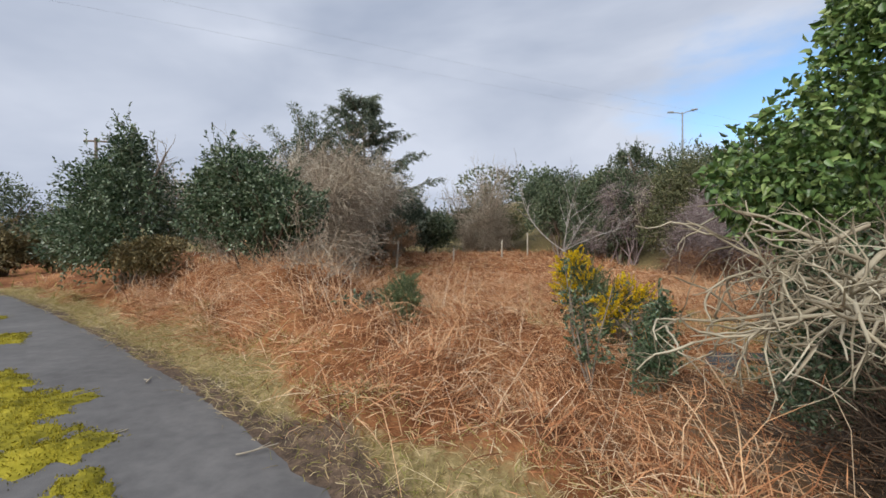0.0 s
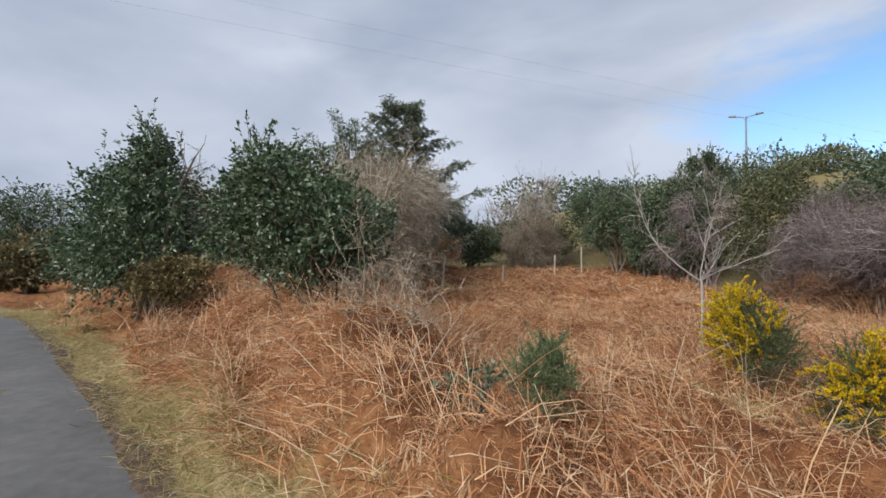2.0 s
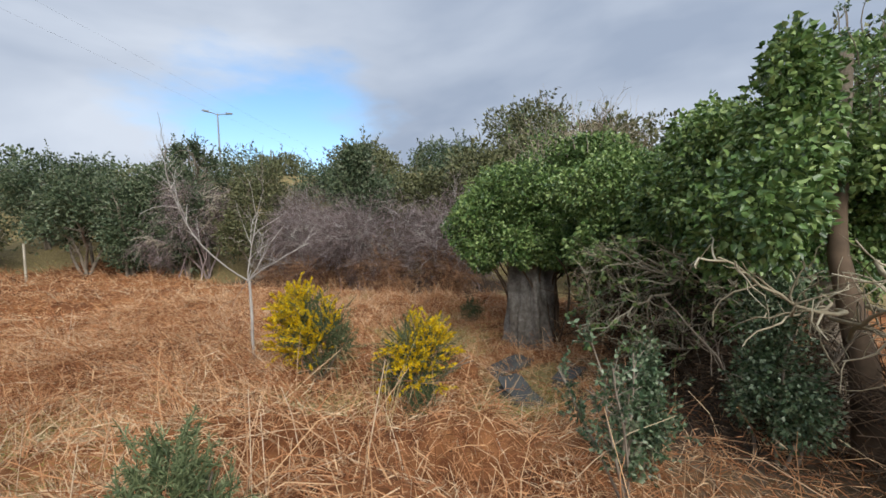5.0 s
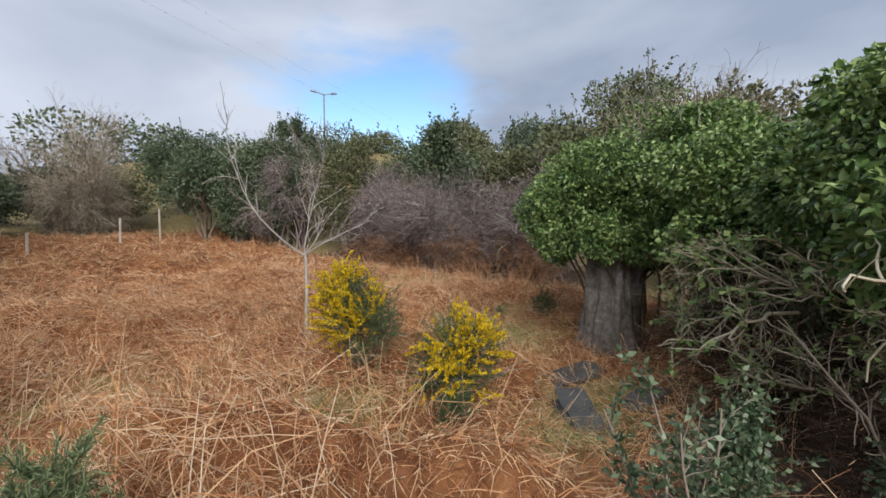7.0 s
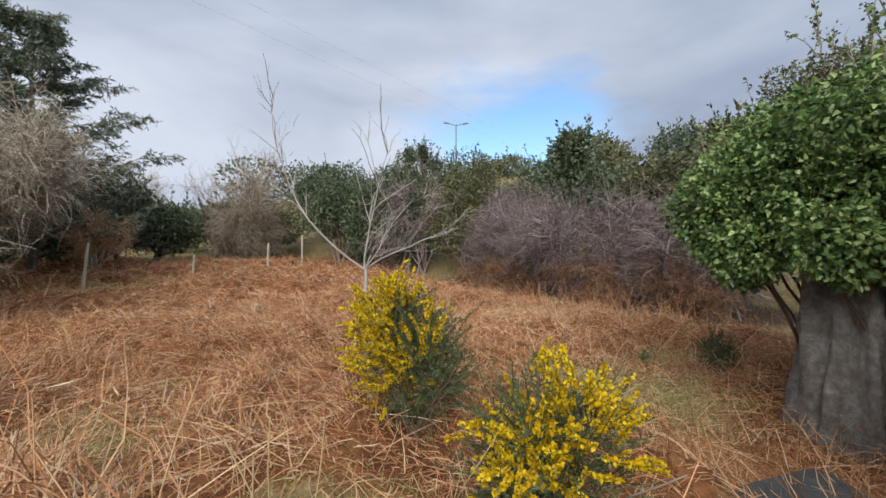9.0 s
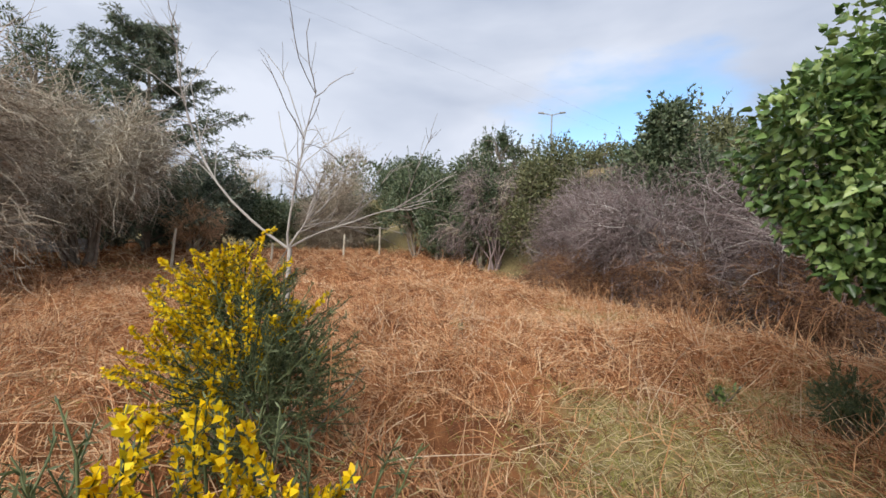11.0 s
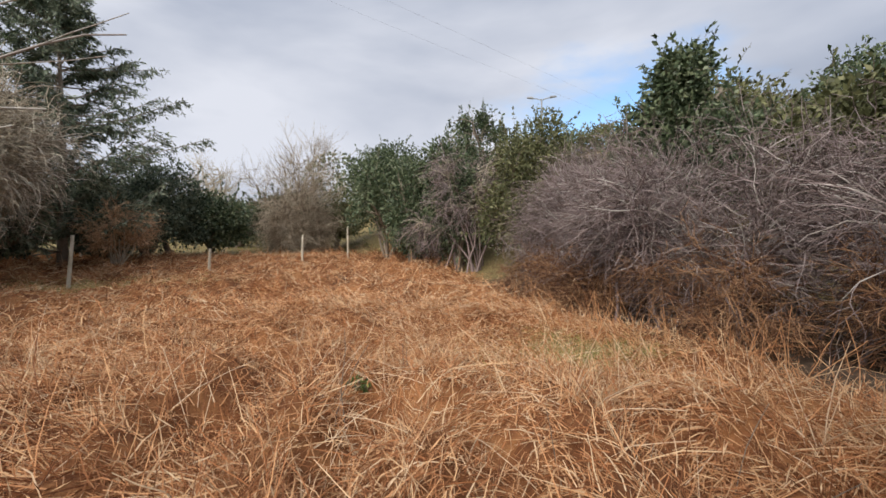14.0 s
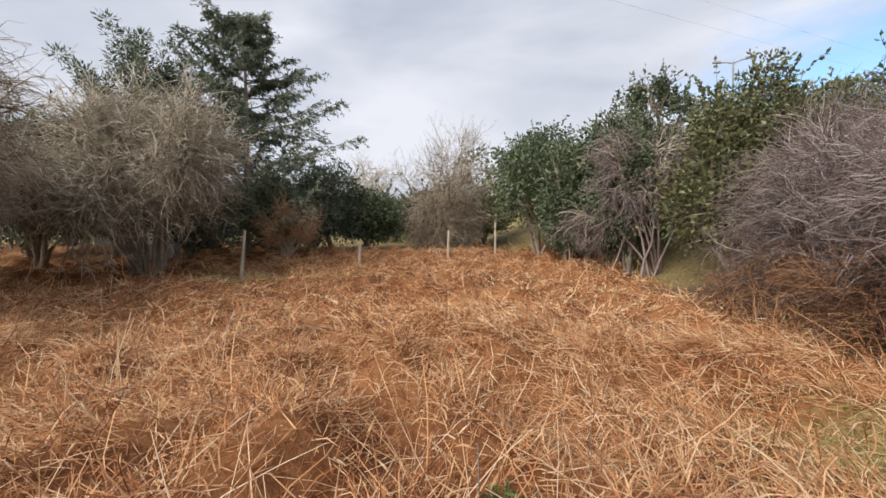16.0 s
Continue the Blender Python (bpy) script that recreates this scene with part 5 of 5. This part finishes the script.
def fence_post(x, y, h, lean, label):
    bm = bmesh.new()
    bmesh.ops.create_cone(bm, cap_ends=True, segments=10, radius1=0.055, radius2=0.05, depth=1.0)
    bmesh.ops.bevel(bm, geom=[e for e in bm.edges if abs(e.verts[0].co.z - e.verts[1].co.z) < 1e-4], offset=0.008, segments=1, affect="EDGES")
    for v in bm.verts:
        v.co.z = (v.co.z + 0.5) * h
        v.co.x += 0.006 * noise.noise(v.co * 4)
    me = bpy.data.meshes.new("fence_post")
    bm.to_mesh(me)
    bm.free()
    me.materials.append(M_POST)
    ob = new("fence_post", me)
    ob.matrix_world = pose(x, y, gz(x, y) - 0.08, 0, lean, 0)
    tagged(ob, label, "post", "old fence posts")
    return ob


for x, y, top, lean in ((5.95, 31.2, 2.15, 0), (3.75, 28.9, 1.65, 2), (0.42, 26.5, 1.1, 3), (-2.8, 23.7, 1.6, 5)):
    fence_post(x, y, top - gz(x, y) + 0.08, lean, "weathered pale wooden fence post standing in bracken")


def lamp_post():
    x, y, top = 25.35, 45.8, 15.2
    b = (x, y, gz(x, y) - 0.1)
    ob = thing("street_lamp", b, "tall steel lamp post with two lanterns", "lamp")
    pole = np.array([[b, (x, y, (b[2] + top) / 2), (x, y, top)]])
    part("pole", tubes(pole, 0.11, 0.07, 10), M_STEEL, ob, smooth=True)
    for s in (-1, 1):
        arm = np.array([[(x, y, top - 0.15), (x + s * 0.45, y - s * 0.2, top + 0.02), (x + s * 0.95, y - s * 0.4, top + 0.08)]])
        part("arm", tubes(arm, 0.05, 0.05, 8), M_STEEL, ob)
        head = np.array([[(x + s * 0.75, y - s * 0.32, top + 0.1), (x + s * 1.0, y - s * 0.42, top + 0.14), (x + s * 1.3, y - s * 0.55, top + 0.16)]])
        part("lantern", tubes(head, 0.13, 0.09, 8), M_STEEL, ob, "grey lantern head")


lamp_post()


# ---- stalks, sticks, wires, gate, yard ----
def dry_stalks(cx, cy, count, height, spread, seed, mat, label, r=0.004):
    rng = np.random.default_rng(seed)
    b = np.array((cx, cy, gz(cx, cy) + 0.02))
    ob = thing("dry_stalk_clump", tuple(b), label, "stalks", "dead stalks in the field")
    st = b + rng.normal(0, spread, (count, 3)) * np.array([1, 1, 0])
    P = grow(rng, st, np.array([0, 0, 1.0]) + rng.normal(0, 0.2, (count, 3)), height * rng.uniform(0.5, 1.1, count), 6, 0.07, (0, 0, -0.15))
    each("stalk", P, r, r * 0.5, 4, mat, ob)


dry_stalks(1.35, 6.0, 12, 0.95, 0.09, 201, M_STRAW, "tall pale dead grass stalks standing beside gorse")
dry_stalks(2.1, 6.6, 7, 0.7, 0.12, 202, M_STRAW, "pale dead grass stalks among bracken")
dry_stalks(4.95, 11.7, 2, 0.85, 0.04, 203, M_BARK, "thin dark dead dock stalk standing in bracken", 0.005)
dry_stalks(5.6, 12.6, 2, 0.8, 0.10, 204, M_BARK, "thin dark dead dock stalk standing in bracken", 0.005)
dry_stalks(6.9, 9.7, 5, 0.7, 0.35, 205, M_BARK, "thin brown dead stalks standing in grass", 0.004)
for k, (x, y, n) in enumerate([(9.3, 13.6, 26), (9.9, 12.0, 26), (9.4, 15.4, 24), (9.6, 10.4, 20), (9.3, 17.2, 20)]):
    dry_stalks(x, y, n, 0.8, 0.45, 210 + k, M_BRACKEN, "standing dead bracken stalks before the blackthorn", 0.006)
dry_stalks(-1.75, 5.7, 5, 1.1, 0.10, 220, M_PALEBARK, "thin bare upright stems in bracken", 0.006)


def stick(x, y, length, turn, seed):
    rng = np.random.default_rng(seed)
    z = -0.06 + 0.012 * -x + 0.03
    ob = thing("dead_stick", (x, y, z), "small pale dead stick lying on the lane", "stick", "sticks on the lane")
    P = grow(rng, np.array([[x, y, z]]), np.array([[math.cos(turn), math.sin(turn), 0.02]]), length, 6, 0.1, (0, 0, 0))
    P[..., 2] = z
    part("stick", tubes(P, 0.008, 0.004, 5), M_PALEBARK, ob)
    q = grow(rng, P[:, 2], np.array([[math.cos(turn + 0.7), math.sin(turn + 0.7), 0.0]]), length * 0.5, 4, 0.1)
    q[..., 2] = z
    part("side_shoot", tubes(q, 0.005, 0.003, 4), M_PALEBARK, ob)


stick(-1.35, 2.95, 0.28, 0.4, 1)
stick(-2.55, 3.1, 0.3, 0.6, 2)
stick(-3.0, 4.4, 0.2, 2.0, 3)


def cable(p, q, sag, r=0.012):
    t = np.linspace(0, 1, 24)[:, None]
    P = np.array(p) * (1 - t) + np.array(q) * t - np.array([0, 0, 1]) * sag * 4 * t * (1 - t)
    ob = new("overhead_cable", mesh_np("overhead_cable", *tubes(P[None], r, r, 5), M_CABLE))
    tagged(ob, "thin dark overhead cable sagging between poles", "cable", "overhead cables")


def utility_pole(x, y, top):
    z = gz(x, y) - 0.1
    ob = thing("utility_pole", (x, y, z), "brown wooden utility pole with crossarm", "pole", "utility poles")
    part("pole", tubes(np.array([[(x, y, z), (x, y, (z + top) / 2), (x, y, top)]]), 0.14, 0.10, 10), M_BARK, ob, smooth=True)
    part("crossarm", tubes(np.array([[(x - 0.75, y - 0.2, top - 0.25), (x, y, top - 0.25), (x + 0.75, y + 0.2, top - 0.25)]]), 0.07, 0.07, 4), M_BARK, ob)
    for s_ in (-0.65, 0.65):
        part("insulator", tubes(np.array([[(x + s_, y + s_ * 0.27, top - 0.2), (x + s_, y + s_ * 0.27, top - 0.1), (x + s_, y + s_ * 0.27, top)]]), 0.05, 0.03, 8), M_WHITE, ob)


utility_pole(-26.5, 32.0, 9.7)
utility_pole(-42.6, -2.6, 9.9)
for dx, dz in ((0.0, 0.0), (1.2, 0.5)):
    cable((-43.0 + dx, -2.6, 9.6 + dz), (60.0 + dx, 51.7, 10.4 + dz), 0.7, 0.0022)


def farm_gate(x, y, turn):
    z = gz(x, y)
    ob = thing("farm_gate", (x, y, z), "wooden five-barred farm gate closing a field opening", "gate")
    c, s_ = math.cos(turn), math.sin(turn)
    def bar(a, b, r):
        return tubes(np.array([[(x + c * a[0], y + s_ * a[0], z + a[1]), (x + c * (a[0] + b[0]) / 2, y + s_ * (a[0] + b[0]) / 2, z + (a[1] + b[1]) / 2), (x + c * b[0], y + s_ * b[0], z + b[1])]]), r, r, 4)
    for h in (0.25, 0.45, 0.65, 0.87, 1.1):
        part("rail", bar((-1.5, h), (1.5, h), 0.05), M_BARK, ob)
    for a in (-1.55, 1.55):
        part("gate_post", bar((a, -0.2), (a, 1.3), 0.09), M_BARK, ob)
    part("brace", bar((-1.5, 0.25), (1.4, 1.1), 0.04), M_BARK, ob)


farm_gate(-22.5, 18.4, 0.35)


def cottage(x, y, turn):
    """The white gable end glimpsed under the hawthorn."""
    z = gz(x, y) - 0.1
    ob = thing("white_cottage", (x, y, z), "small white rendered cottage with slate roof", "house")
    m = pose(x, y, 0, 0, 0, turn)
    def box(name, cx, cy, cz, sx, sy, sz, mat, label=""):
        v = np.array([[i, j, k] for i in (-0.5, 0.5) for j in (-0.5, 0.5) for k in (-0.5, 0.5)]) * np.array([sx, sy, sz]) + np.array([cx, cy, cz])
        v = np.array([m @ Vector(p) for p in v])
        part(name, (v, np.array([[0, 1, 3, 2], [4, 6, 7, 5], [0, 4, 5, 1], [2, 3, 7, 6], [0, 2, 6, 4], [1, 5, 7, 3]])), mat, ob, label)
    box("wall", 0, 0, z + 1.2, 6.0, 4.0, 2.4, M_WHITE)
    v = np.array([[-3.15, -2.15, z + 2.4], [3.15, -2.15, z + 2.4], [3.15, 2.15, z + 2.4], [-3.15, 2.15, z + 2.4], [-3.15, 0, z + 3.9], [3.15, 0, z + 3.9]])
    v = np.array([m @ Vector(p) for p in v])
    part("roof", (v, np.array([[0, 1, 5, 4], [2, 3, 4, 5]])), M_SLATE, ob)
    for cx in (-1.6, 1.2):
        box("window", cx, -2.01, z + 1.35, 0.9, 0.06, 1.0, M_SLATE, "dark window")
        box("sill", cx, -2.05, z + 0.82, 1.05, 0.14, 0.07, M_STONE)


cottage(-13.6, 34.5, 25)


def cattle_trough(x, y, turn):
    z = gz(x, y)
    ob = thing("metal_trough", (x, y, z), "galvanised metal trough standing under the hawthorn", "trough")
    bm = bmesh.new()
    bmesh.ops.create_cube(bm, size=1.0)
    for v in bm.verts:
        v.co = Vector((v.co.x * 1.7 * (1 + 0.08 * (v.co.z > 0)), v.co.y * 0.6, v.co.z * 0.55))
    top = max(bm.faces, key=lambda f: f.calc_center_median().z)
    bmesh.ops.inset_region(bm, faces=[top], thickness=0.035)
    for v in top.verts:
        v.co.z -= 0.4
    me = bpy.data.meshes.new("basin")
    bm.to_mesh(me)
    bm.free()
    me.materials.append(M_STEEL)
    basin = new("basin", me)
    basin.parent = ob
    basin.location = (0, 0, 0.55)
    basin.rotation_euler = (0, 0, turn)
    for s_ in (-0.6, 0.6):
        px, py = x + s_ * math.cos(turn), y + s_ * math.sin(turn)
        part("leg", tubes(np.array([[(px, py, z - 0.05), (px, py, z + 0.15), (px, py, z + 0.32)]]), 0.06, 0.06, 4), M_STEEL, ob)


cattle_trough(-7.2, 25.2, 0.3)
